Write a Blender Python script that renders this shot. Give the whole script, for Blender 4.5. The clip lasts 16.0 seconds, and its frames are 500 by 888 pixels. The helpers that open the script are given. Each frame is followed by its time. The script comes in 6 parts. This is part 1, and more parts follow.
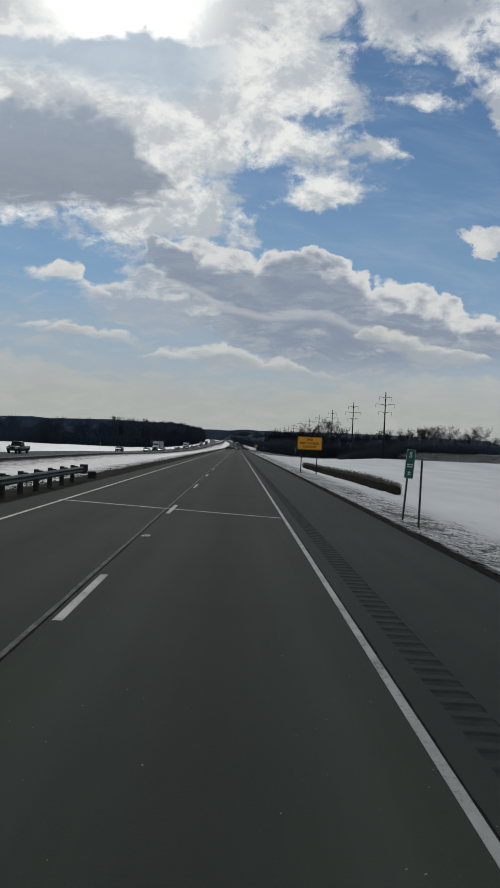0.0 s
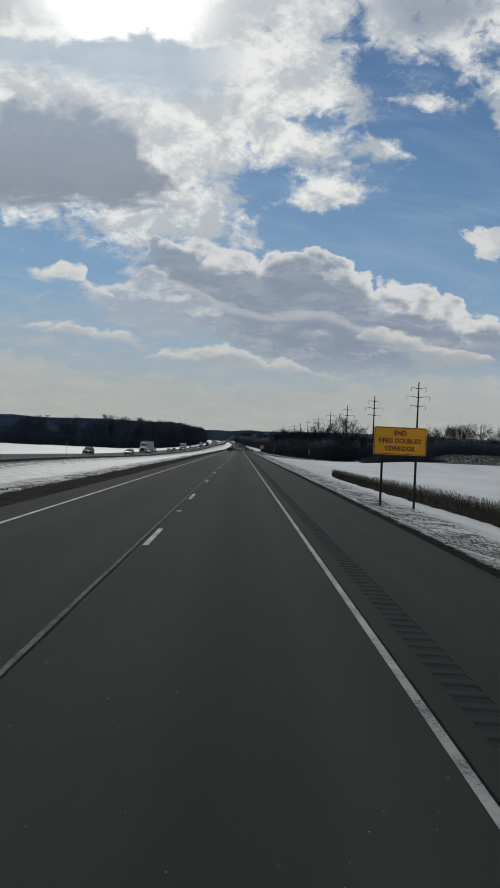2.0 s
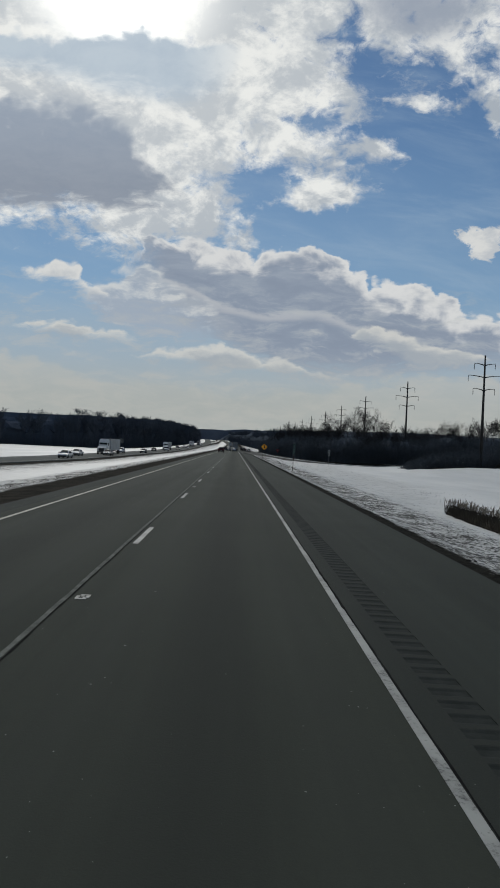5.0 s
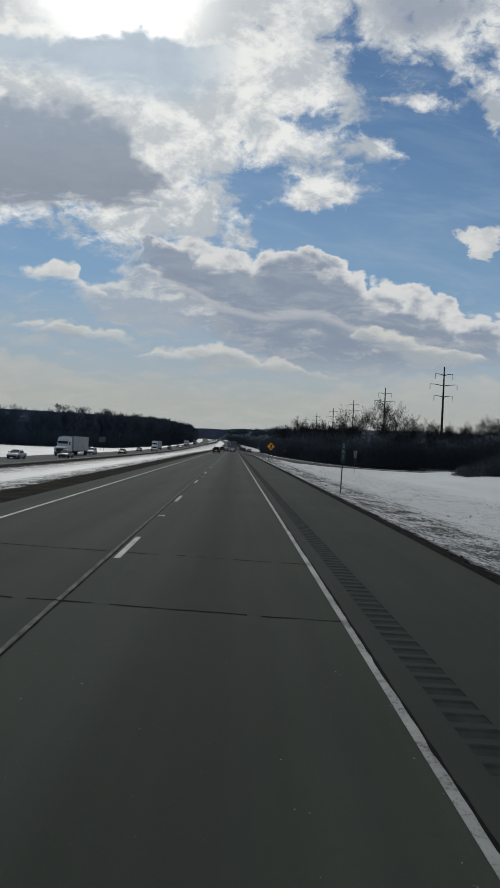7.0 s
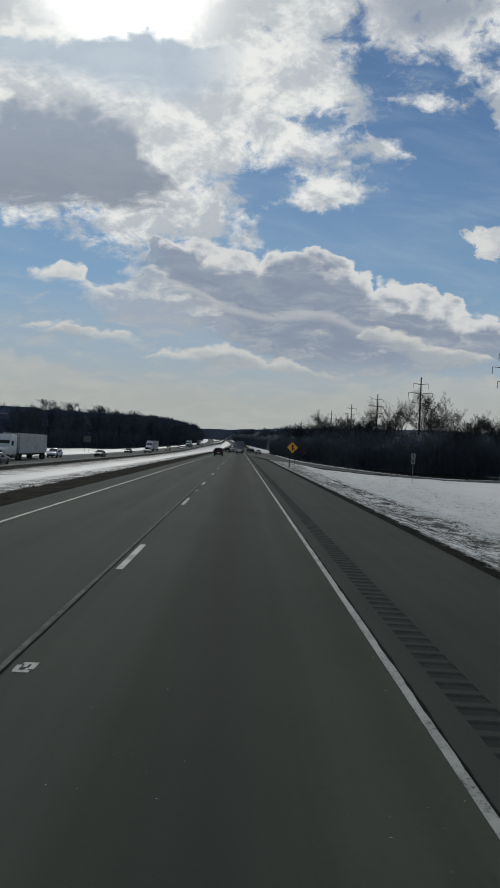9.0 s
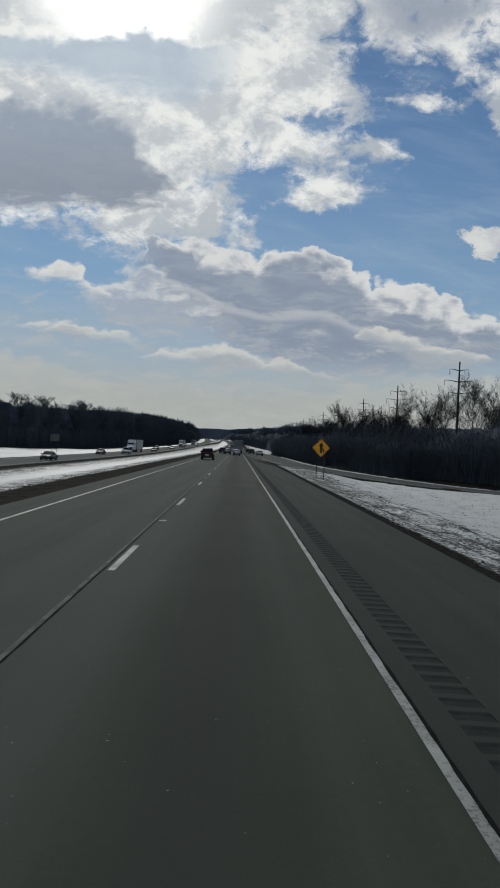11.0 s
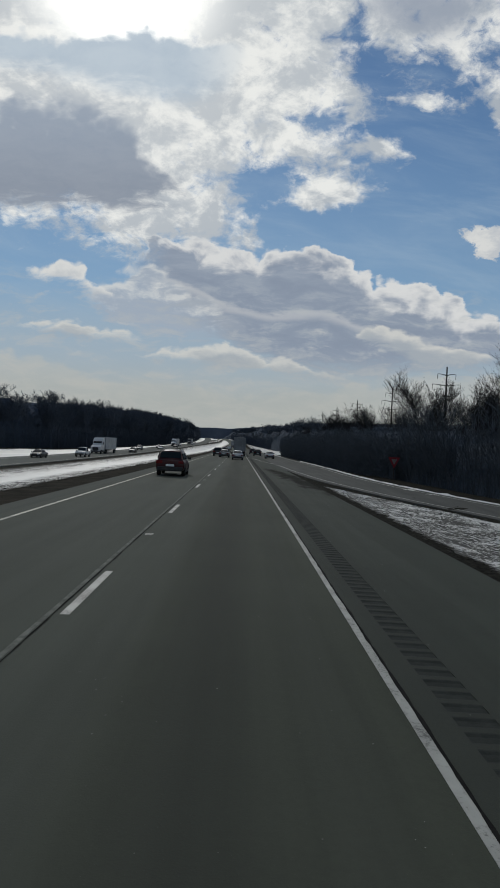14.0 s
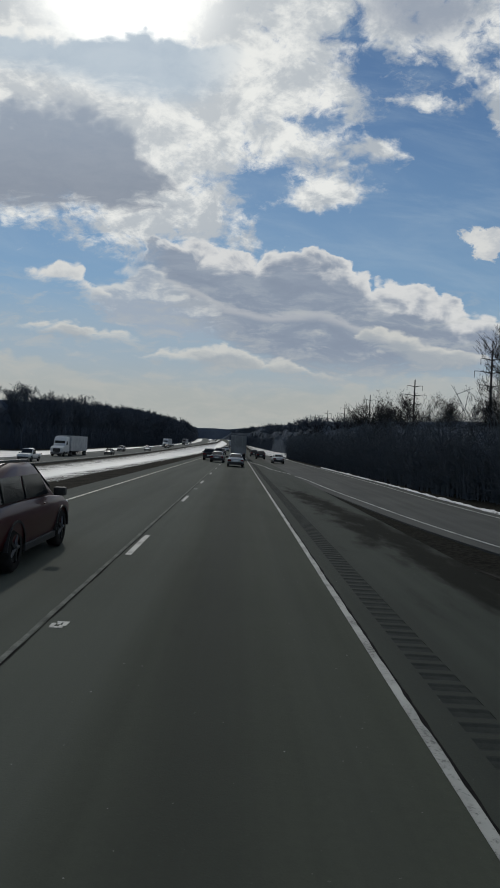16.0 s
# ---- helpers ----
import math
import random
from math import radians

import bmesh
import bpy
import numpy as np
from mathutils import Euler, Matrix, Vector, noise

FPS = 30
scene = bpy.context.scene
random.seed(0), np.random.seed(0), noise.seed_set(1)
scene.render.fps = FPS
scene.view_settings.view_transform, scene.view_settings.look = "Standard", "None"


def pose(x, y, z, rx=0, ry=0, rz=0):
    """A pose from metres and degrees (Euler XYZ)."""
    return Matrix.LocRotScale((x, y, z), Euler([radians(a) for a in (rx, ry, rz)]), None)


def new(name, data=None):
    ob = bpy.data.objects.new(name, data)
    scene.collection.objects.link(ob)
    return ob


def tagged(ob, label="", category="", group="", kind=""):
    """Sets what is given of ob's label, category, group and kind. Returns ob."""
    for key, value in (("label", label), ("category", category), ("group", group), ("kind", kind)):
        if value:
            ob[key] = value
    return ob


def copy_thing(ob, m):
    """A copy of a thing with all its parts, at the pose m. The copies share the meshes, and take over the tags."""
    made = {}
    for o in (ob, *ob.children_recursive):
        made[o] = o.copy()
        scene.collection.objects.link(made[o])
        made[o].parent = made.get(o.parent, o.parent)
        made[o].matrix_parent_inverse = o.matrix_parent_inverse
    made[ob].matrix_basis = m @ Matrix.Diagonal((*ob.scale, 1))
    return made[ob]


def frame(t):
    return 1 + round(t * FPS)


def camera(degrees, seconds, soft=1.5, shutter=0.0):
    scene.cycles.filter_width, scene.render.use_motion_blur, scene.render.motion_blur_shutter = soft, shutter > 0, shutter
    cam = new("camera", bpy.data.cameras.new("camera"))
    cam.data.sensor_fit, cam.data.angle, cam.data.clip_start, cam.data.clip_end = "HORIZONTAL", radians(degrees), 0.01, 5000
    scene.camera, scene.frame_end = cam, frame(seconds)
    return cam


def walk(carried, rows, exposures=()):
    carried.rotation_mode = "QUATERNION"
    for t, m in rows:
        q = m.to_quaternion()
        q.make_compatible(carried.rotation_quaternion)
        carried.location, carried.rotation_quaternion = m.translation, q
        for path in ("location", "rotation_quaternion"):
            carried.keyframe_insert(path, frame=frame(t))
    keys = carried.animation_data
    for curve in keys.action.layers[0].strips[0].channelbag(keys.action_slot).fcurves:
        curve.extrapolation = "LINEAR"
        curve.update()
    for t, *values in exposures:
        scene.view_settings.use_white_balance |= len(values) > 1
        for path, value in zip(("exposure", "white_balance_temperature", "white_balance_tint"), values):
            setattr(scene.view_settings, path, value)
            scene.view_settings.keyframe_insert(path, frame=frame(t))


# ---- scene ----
# The camera rides at 2.2 m over the right lane and slows from 22 to 16 m/s; +y is the way of the road.
cam = camera(42.0, 16.0, 1.7)


def gone(t):
    """Metres driven after t seconds."""
    return 22.409 * t - 0.4562 * t ** 2 + 0.02813 * t ** 3 - 0.000863 * t ** 4


# seconds, sway to the right, slip along the way, pitch, lean, yaw
ROWS = [
    (0.0, 0.023, -0.05, 0.219, 2.728, -1.093), (0.5, 0.013, -0.25, 0.256, 2.710, -0.958), (1.0, -0.028, -0.33, 0.281, 2.704, -0.868),
    (1.5, -0.079, -0.40, 0.317, 2.704, -0.738), (2.0, -0.112, -0.50, 0.282, 2.681, -0.869), (2.5, -0.071, -0.80, 0.242, 2.689, -1.159),
    (3.0, -0.065, -0.70, 0.224, 2.707, -1.294), (3.5, -0.029, -0.40, 0.201, 2.725, -1.214), (4.0, -0.031, -0.15, 0.284, 2.699, -1.189),
    (5.2, 0.010, -0.10, 0.260, 2.700, -1.350), (6.5, 0.002, -0.13, 0.199, 2.692, -1.471), (7.0, 0.040, -0.15, 0.234, 2.701, -1.447),
    (7.5, 0.042, -0.18, 0.223, 2.712, -1.269), (8.0, -0.004, -0.20, 0.237, 2.724, -1.112), (8.5, -0.028, -0.15, 0.256, 2.722, -1.034),
    (9.0, -0.073, -0.03, 0.262, 2.715, -0.882), (10.2, -0.050, 0.10, 0.260, 2.700, -0.950), (11.5, 0.035, 0.05, 0.268, 2.701, -1.094),
    (12.0, 0.046, -0.15, 0.263, 2.698, -1.061), (12.5, 0.056, -0.30, 0.255, 2.706, -0.954), (13.0, 0.026, -0.40, 0.263, 2.673, -1.019),
    (13.5, 0.019, -0.50, 0.272, 2.654, -0.996), (14.0, 0.036, -0.45, 0.221, 2.677, -0.921), (14.5, 0.052, -0.50, 0.264, 2.687, -0.981),
    (15.0, 0.049, -0.65, 0.313, 2.674, -1.058), (15.5, 0.042, -0.45, 0.288, 2.689, -1.023), (16.0, -0.003, -0.43, 0.292, 2.689, -1.047),
]
walk(cam, [(t, pose(x, gone(t) + y, 2.2, 90 + p, 0, w) @ pose(0, 0, 0, 0, 0, r)) for t, x, y, p, r, w in ROWS])

# ---- light ----
SUN_UP, SUN_LEFT = 35.5, 12.0
sun = new("sun", bpy.data.lights.new("sun", "SUN"))
sun.data.energy, sun.data.angle, sun.data.color = 1.0, radians(2.0), (1.0, 0.97, 0.91)
sun.matrix_basis = pose(0, 0, 60, 90 - SUN_UP, 0, 180 + SUN_LEFT)


class Net:
    """Short ways to add nodes to a tree."""

    def __init__(self, tree):
        self.tree = tree
        tree.nodes.clear()

    def node(self, kind, **sockets):
        n = self.tree.nodes.new(kind)
        for key, value in sockets.items():
            self.put(n.inputs[key.replace("_", " ")], value)
        return n

    def put(self, socket, value):
        if isinstance(value, bpy.types.NodeSocket):
            self.tree.links.new(value, socket)
        else:
            socket.default_value = value

    def math(self, op, a, b=0.0, c=0.0, clamp=False):
        n = self.tree.nodes.new("ShaderNodeMath")
        n.operation, n.use_clamp = op, clamp
        for socket, value in zip(n.inputs, (a, b, c)):
            self.put(socket, value)
        return n.outputs[0]

    def step(self, x, lo, hi, a=0.0, b=1.0):
        n = self.tree.nodes.new("ShaderNodeMapRange")
        n.interpolation_type = "SMOOTHSTEP"
        for socket, value in zip(n.inputs, (x, lo, hi, a, b)):
            self.put(socket, value)
        return n.outputs[0]

    def noise(self, vector, scale, detail=4.0, rough=0.55, distortion=0.0):
        n = self.node("ShaderNodeTexNoise", Scale=scale, Detail=detail, Roughness=rough, Distortion=distortion)
        if vector is not None:
            self.put(n.inputs["Vector"], vector)
        return n

    def mix(self, f, a, b):
        n = self.tree.nodes.new("ShaderNodeMix")
        n.data_type = "RGBA"
        self.put(n.inputs[0], f)
        self.put(n.inputs[6], a)
        self.put(n.inputs[7], b)
        return n.outputs[2]

    def vec(self, x, y, z):
        return self.node("ShaderNodeCombineXYZ", X=x, Y=y, Z=z).outputs[0]


world = bpy.data.worlds.new("sky")
scene.world = world
world.use_nodes = True
g = Net(world.node_tree)
sky = g.tree.nodes.new("ShaderNodeTexSky")
sky.sky_type, sky.sun_disc = "NISHITA", False
sky.sun_elevation, sky.sun_rotation = radians(SUN_UP), radians(-SUN_LEFT)
sky.air_density, sky.dust_density, sky.ozone_density = 1.0, 0.1, 2.0
way = g.node("ShaderNodeTexCoord").outputs["Generated"]
sep = g.node("ShaderNodeSeparateXYZ", Vector=way)
dx, dy, dz = sep.outputs
ahead = g.math("MAXIMUM", g.math("ABSOLUTE", dy), 0.08)
side, rise = g.math("DIVIDE", dx, ahead), g.math("DIVIDE", dz, ahead)
# a level cloud sheet seen from below: finer and flatter towards the horizon
low = g.math("ADD", g.math("MAXIMUM", dz, 0.0), 0.36)
sheet = g.vec(g.math("DIVIDE", dx, low), g.math("DIVIDE", dy, low), 0.3)
sunward = g.node("ShaderNodeVectorMath", Vector=sheet)
sunward.inputs[1].default_value = (-0.012, -0.045, 0.0)


def puffs(at):
    big = g.noise(at, 3.6, 12.0, 0.60, 0.3).outputs[0]
    small = g.noise(at, 12.0, 10.0, 0.64, 0.5).outputs[0]
    return g.math("ADD", g.math("MULTIPLY", g.math("SUBTRACT", big, 0.5), 1.15), g.math("MULTIPLY", g.math("SUBTRACT", small, 0.5), 1.05))


here, there = puffs(sheet), puffs(sunward.outputs[0])
relief = g.math("SUBTRACT", there, here)
mottle = g.math("SUBTRACT", g.noise(sheet, 8.5, 9.0, 0.62, 0.5).outputs[0], 0.5)
# soft swirls that bend the outlines, and round heads along the upper edges
flat = g.vec(side, g.math("MULTIPLY", rise, 1.35), 1.7)
warp = g.noise(flat, 9.0, 6.0, 0.6)
wx, wy, _ = g.node("ShaderNodeSeparateXYZ", Vector=warp.outputs[1]).outputs
side_w = g.math("MULTIPLY_ADD", g.math("SUBTRACT", wx, 0.5), 0.060, side)
rise_w = g.math("MULTIPLY_ADD", g.math("SUBTRACT", wy, 0.5), 0.030, rise)
bent = g.vec(side_w, g.math("MULTIPLY", rise_w, 1.3), 0.4)


def heads(scale):
    v = g.node("ShaderNodeTexVoronoi", Vector=bent, Scale=scale)
    return g.math("SUBTRACT", 0.42, v.outputs["Distance"])


billow = g.math("ADD", g.math("MULTIPLY", heads(22.0), 0.026), g.math("MULTIPLY", heads(60.0), 0.011))
billow = g.math("MULTIPLY_ADD", mottle, 0.035, billow)
wisp = g.noise(g.vec(side_w, g.math("MULTIPLY", rise_w, 3.2), 2.2), 16.0, 8.0, 0.62, 0.4).outputs[0]
wisp = g.math("SUBTRACT", wisp, 0.5)
front = g.step(dy, 0.0, 0.25)

# outlines of the clouds, as (side, rise) or, for the bank's flank, (rise, side)
BANK_SIDE = [(0.301, 0.030), (0.330, 0.033), (0.353, 0.071), (0.380, 0.149), (0.405, 0.169), (0.434, 0.152), (0.460, 0.147), (0.492, 0.126), (0.518, 0.162), (0.544, 0.198), (0.572, 0.182), (0.606, 0.156), (0.645, 0.163), (0.700, 0.185), (0.804, 0.173)]
BANK_FOOT = [(-0.634, 0.311), (-0.378, 0.325), (-0.284, 0.334), (-0.257, 0.320), (-0.221, 0.292), (-0.178, 0.285), (-0.117, 0.287), (0.013, 0.294)]
VEIL_TOP = [(-0.648, 0.607), (-0.392, 0.623), (-0.349, 0.627), (-0.306, 0.622), (-0.263, 0.618), (-0.237, 0.630), (-0.186, 0.640), (-0.133, 0.628), (-0.090, 0.629), (-0.029, 0.636), (0.007, 0.606)]
VEIL_FOOT = [(-0.644, 0.533), (-0.388, 0.543), (-0.336, 0.536), (-0.258, 0.523), (-0.171, 0.510), (-0.101, 0.503), (-0.041, 0.524), (-0.010, 0.591), (0.007, 0.604)]
SHELF_TOP = [(-0.645, 0.535), (-0.389, 0.547), (-0.337, 0.546), (-0.259, 0.544), (-0.202, 0.526), (-0.170, 0.486), (-0.137, 0.440), (-0.106, 0.420), (-0.061, 0.386)]
SHELF_FOOT = [(-0.634, 0.320), (-0.378, 0.334), (-0.293, 0.342), (-0.206, 0.338), (-0.138, 0.355), (-0.061, 0.384)]
MAIN_TOP = [(-0.196, 0.215), (-0.169, 0.286), (-0.145, 0.320), (-0.093, 0.325), (-0.031, 0.309), (0.009, 0.299), (0.030, 0.316), (0.056, 0.317), (0.083, 0.303), (0.108, 0.316), (0.148, 0.306), (0.180, 0.280), (0.194, 0.260), (0.237, 0.274), (0.273, 0.263), (0.309, 0.255), (0.354, 0.228), (0.397, 0.223), (0.589, 0.229)]
MAIN_FOOT = [(-0.196, 0.213), (-0.147, 0.191), (-0.076, 0.160), (-0.023, 0.137), (0.048, 0.107), (0.118, 0.098), (0.188, 0.100), (0.241, 0.103), (0.311, 0.113), (0.401, 0.125), (0.593, 0.134)]
RUN = [(-0.115, 0.247), (-0.080, 0.234), (-0.027, 0.212), (0.044, 0.201), (0.113, 0.210), (0.149, 0.201), (0.193, 0.183), (0.255, 0.177), (0.326, 0.177)]
PUFF_TOP = [(-0.353, 0.250), (-0.323, 0.268), (-0.289, 0.276), (-0.254, 0.266), (-0.227, 0.243), (-0.200, 0.216)]
PUFF_FOOT = [(-0.353, 0.248), (-0.305, 0.237), (-0.261, 0.227), (-0.200, 0.213)]
TAIL_TOP = [(-0.252, 0.222), (-0.219, 0.247), (-0.185, 0.259), (-0.150, 0.283), (-0.116, 0.263), (-0.080, 0.243), (-0.027, 0.215), (0.028, 0.172)]
TAIL_FOOT = [(-0.252, 0.216), (-0.207, 0.171), (-0.154, 0.160), (-0.093, 0.151), (-0.023, 0.144), (0.028, 0.165)]
STREAK_A_TOP = [(-0.370, 0.168), (-0.319, 0.182), (-0.276, 0.183), (-0.233, 0.179), (-0.145, 0.156)]
STREAK_A_FOOT = [(-0.370, 0.166), (-0.283, 0.150), (-0.197, 0.147), (-0.145, 0.153)]
STREAK_B_TOP = [(-0.192, 0.132), (-0.119, 0.148), (-0.085, 0.155), (-0.024, 0.157), (0.020, 0.148), (0.082, 0.136), (0.188, 0.114)]
STREAK_B_FOOT = [(-0.192, 0.130), (-0.109, 0.115), (-0.022, 0.111), (0.083, 0.109), (0.188, 0.112)]
STREAK_C_TOP = [(0.137, 0.178), (0.184, 0.198), (0.219, 0.193), (0.272, 0.185), (0.335, 0.170), (0.400, 0.153)]
STREAK_C_FOOT = [(0.137, 0.176), (0.221, 0.156), (0.275, 0.125), (0.354, 0.133), (0.400, 0.149)]
LOW_TOP = [(-0.624, 0.120), (-0.368, 0.124), (-0.343, 0.130), (-0.299, 0.125), (-0.264, 0.109), (-0.195, 0.099), (-0.143, 0.106), (-0.100, 0.103), (-0.064, 0.088), (0.023, 0.087), (0.153, 0.100), (0.188, 0.111), (0.240, 0.124), (0.401, 0.125), (0.593, 0.137)]
OUTER_FOOT = [(0.125, 0.713), (0.155, 0.636), (0.183, 0.594), (0.218, 0.591), (0.271, 0.587), (0.307, 0.582), (0.350, 0.599), (0.381, 0.566), (0.486, 0.550)]
# thin places (below 0) and stray puffs (above 0): side, rise, half width, half height, amount
HOLES = [
    (-0.001, 0.400, 0.060, 0.045, -0.110), (0.077, 0.507, 0.040, 0.012, -0.055), (0.106, 0.640, 0.022, 0.014, -0.050), (0.050, 0.350, 0.060, 0.030, -0.070), (0.052, 0.395, 0.050, 0.034, -0.055),
    (0.170, 0.589, 0.024, 0.026, -0.060), (0.281, 0.600, 0.026, 0.020, -0.070), (0.150, 0.660, 0.026, 0.030, -0.045), (0.370, 0.625, 0.020, 0.020, -0.050),
]
PUFFS = [(0.211, 0.468, 0.046, 0.022, 0.098), (0.263, 0.541, 0.036, 0.020, 0.085), (0.385, 0.530, 0.016, 0.026, 0.105), (0.120, 0.402, 0.060, 0.014, 0.050), (0.070, 0.385, 0.060, 0.014, 0.055)]
LONE = [(0.346, 0.342, 0.022, 0.018, 0.24), (0.380, 0.336, 0.030, 0.026, 0.26), (0.366, 0.314, 0.018, 0.014, 0.14)]


def line(x, rows):
    """A line through a few places."""
    n = g.node("ShaderNodeValToRGB")
    n.color_ramp.interpolation = "LINEAR"
    at, stops = g.math("MULTIPLY_ADD", x, 0.6, 0.5), n.color_ramp.elements
    while len(stops) < len(rows):
        stops.new(0.5)
    for stop, (a, b) in zip(stops, rows):
        stop.position, stop.color = a * 0.6 + 0.5, (b * 0.5 + 0.5,) * 3 + (1.0,)
    g.put(n.inputs[0], at)
    return g.math("MULTIPLY_ADD", n.outputs[0], 2.0, -1.0)


def field(rows, total):
    for bx, by, rx, ry, amount in rows:
        ex = g.math("DIVIDE", g.math("SUBTRACT", side_w, bx), rx)
        ey = g.math("DIVIDE", g.math("SUBTRACT", rise_w, by), ry)
        r2 = g.math("ADD", g.math("MULTIPLY", ex, ex), g.math("MULTIPLY", ey, ey))
        total = g.math("ADD", total, g.math("MULTIPLY", g.math("EXPONENT", g.math("MULTIPLY", r2, -1.0)), amount))
    return total


def slab(top, foot, rough, soft_top, soft_foot, ragged=0.0):
    """A cloud between two outlines: how much it covers, and how far below its upper edge a place lies."""
    down = g.math("SUBTRACT", line(side_w, top), rise_w)
    down = g.math("MULTIPLY_ADD", billow, rough, down)
    up = g.math("SUBTRACT", rise, line(side, foot))
    if ragged:
        up = g.math("MULTIPLY_ADD", wisp, ragged, up)
    return g.math("MULTIPLY", g.step(down, 0.0, soft_top), g.step(up, 0.0, soft_foot)), down


ca, sa = math.cos(radians(SUN_UP)), math.sin(radians(SUN_UP))
to_sun = Vector((-math.sin(radians(SUN_LEFT)) * ca, math.cos(radians(SUN_LEFT)) * ca, sa))
dot = g.node("ShaderNodeVectorMath", Vector=way)
dot.operation = "DOT_PRODUCT"
dot.inputs[1].default_value = to_sun
toward = g.math("MAXIMUM", dot.outputs["Value"], 0.0)
near_sun, disc = g.math("POWER", toward, 12.0), g.math("POWER", toward, 150.0)

# clear air, paler towards the ground and the sun
clear = g.node("ShaderNodeVectorMath", Vector=sky.outputs[0])
clear.operation = "MULTIPLY"
clear.inputs[1].default_value = (0.044, 0.055, 0.0615)
colour = g.mix(g.math("MULTIPLY", g.step(rise, 0.60, 0.10), 0.62), clear.outputs[0], (0.240, 0.362, 0.485, 1))
veils = g.noise(g.vec(g.math("MULTIPLY_ADD", rise, 1.4, side), g.math("MULTIPLY", rise, 3.0), 0.0), 5.0, 6.0, 0.6, 0.6).outputs[0]
colour = g.mix(g.step(veils, 0.40, 0.80, 0.0, 0.34), colour, (0.37, 0.475, 0.58, 1))

colour = g.mix(g.step(rise, 0.26, 0.14, 0.0, 0.75), colour, (0.345, 0.415, 0.475, 1))

# the great broken bank, and the cloud over the open blue
bank = g.math("MINIMUM", g.math("SUBTRACT", line(rise_w, BANK_SIDE), side_w), g.math("SUBTRACT", rise_w, line(side_w, BANK_FOOT)))
outer = g.math("SUBTRACT", rise_w, line(side_w, OUTER_FOOT))
shape = field(HOLES, g.math("MAXIMUM", g.math("MINIMUM", bank, 0.07), g.math("MINIMUM", outer, 0.05)))
shape = field(PUFFS, g.math("MAXIMUM", shape, -0.17))
crumb = g.math("SUBTRACT", g.noise(bent, 42.0, 6.0, 0.65, 0.5).outputs[0], 0.5)
shape = g.math("MULTIPLY_ADD", crumb, 0.13, g.math("MULTIPLY_ADD", here, 0.115, shape))
shape = g.math("MULTIPLY_ADD", mottle, 0.16, g.math("ADD", shape, billow))
loose = g.math("MULTIPLY_ADD", here, 0.9, -0.10)
shape = g.math("ADD", g.math("MULTIPLY", shape, front), g.math("MULTIPLY", loose, g.math("SUBTRACT", 1.0, front)))
cover = g.step(shape, -0.024, 0.050)
folds = g.math("MULTIPLY_ADD", g.noise(bent, 13.0, 7.0, 0.6, 0.7).outputs[0], 0.55, g.math("MULTIPLY_ADD", relief, 0.7, g.math("MULTIPLY_ADD", mottle, 0.8, -0.275)))
folds = g.step(g.math("MULTIPLY_ADD", crumb, 0.26, folds), -0.17, 0.15)
lit = g.mix(folds, (0.79, 0.80, 0.78, 1), (0.335, 0.385, 0.445, 1))
lit = g.mix(g.math("MULTIPLY", near_sun, 0.42), lit, (0.88, 0.89, 0.86, 1))
lit = g.mix(g.math("MULTIPLY", g.step(g.math("MULTIPLY_ADD", mottle, 0.10, field([(0.250, 0.695, 0.105, 0.060, 1.0)], 0.0)), 0.15, 0.90), 0.85), lit, (0.30, 0.345, 0.42, 1))
colour = g.mix(cover, colour, lit)
glare = g.math("MULTIPLY", g.step(disc, 0.10, 0.90), g.step(mottle, -0.28, 0.12, 0.55, 1.0))
colour = g.mix(glare, colour, (1.5, 1.49, 1.42, 1))

# thin grey veil before the sun, and the long shelf below it
m, down = slab(VEIL_TOP, VEIL_FOOT, 1.1, 0.020, 0.050, 0.06)
colour = g.mix(g.math("MULTIPLY", m, g.step(side, 0.02, -0.12, 0.0, 0.93)), colour, g.mix(g.step(mottle, -0.2, 0.2), (0.47, 0.55, 0.625, 1), (0.40, 0.485, 0.575, 1)))
m, down = slab(SHELF_TOP, SHELF_FOOT, 1.9, 0.060, 0.036, 0.09)
grey = g.mix(g.step(rise, 0.36, 0.52), (0.240, 0.280, 0.345, 1), (0.295, 0.350, 0.430, 1))
colour = g.mix(g.math("MULTIPLY", m, 0.97), colour, g.mix(g.step(wisp, -0.25, 0.25, 0.0, 0.16), grey, (0.42, 0.45, 0.50, 1)))

lone = g.math("MULTIPLY_ADD", crumb, 0.50, g.math("MULTIPLY_ADD", mottle, 0.35, g.math("MULTIPLY_ADD", billow, 2.5, field(LONE, -0.15))))
colour = g.mix(g.math("MULTIPLY", g.step(lone, -0.02, 0.08), front), colour, g.mix(folds, (0.66, 0.67, 0.66, 1), (0.50, 0.53, 0.56, 1)))

# the long low bank of cloud: white heads above, smooth grey below
m, down = slab(MAIN_TOP, MAIN_FOOT, 1.15, 0.008, 0.050, 0.12)
deep = g.math("MULTIPLY_ADD", mottle, 0.055, g.math("MULTIPLY_ADD", billow, 0.5, down))
tone = g.mix(g.step(deep, 0.004, g.step(side, -0.15, 0.02, 0.026, 0.048)), (0.66, 0.67, 0.67, 1), g.mix(g.step(wisp, -0.2, 0.25), (0.240, 0.287, 0.366, 1), (0.292, 0.343, 0.420, 1)))
run = g.math("SUBTRACT", rise, g.math("MULTIPLY_ADD", wisp, 0.020, line(side_w, RUN)))
run = g.math("MULTIPLY", g.step(run, -0.012, 0.0), g.step(run, 0.008, 0.0))
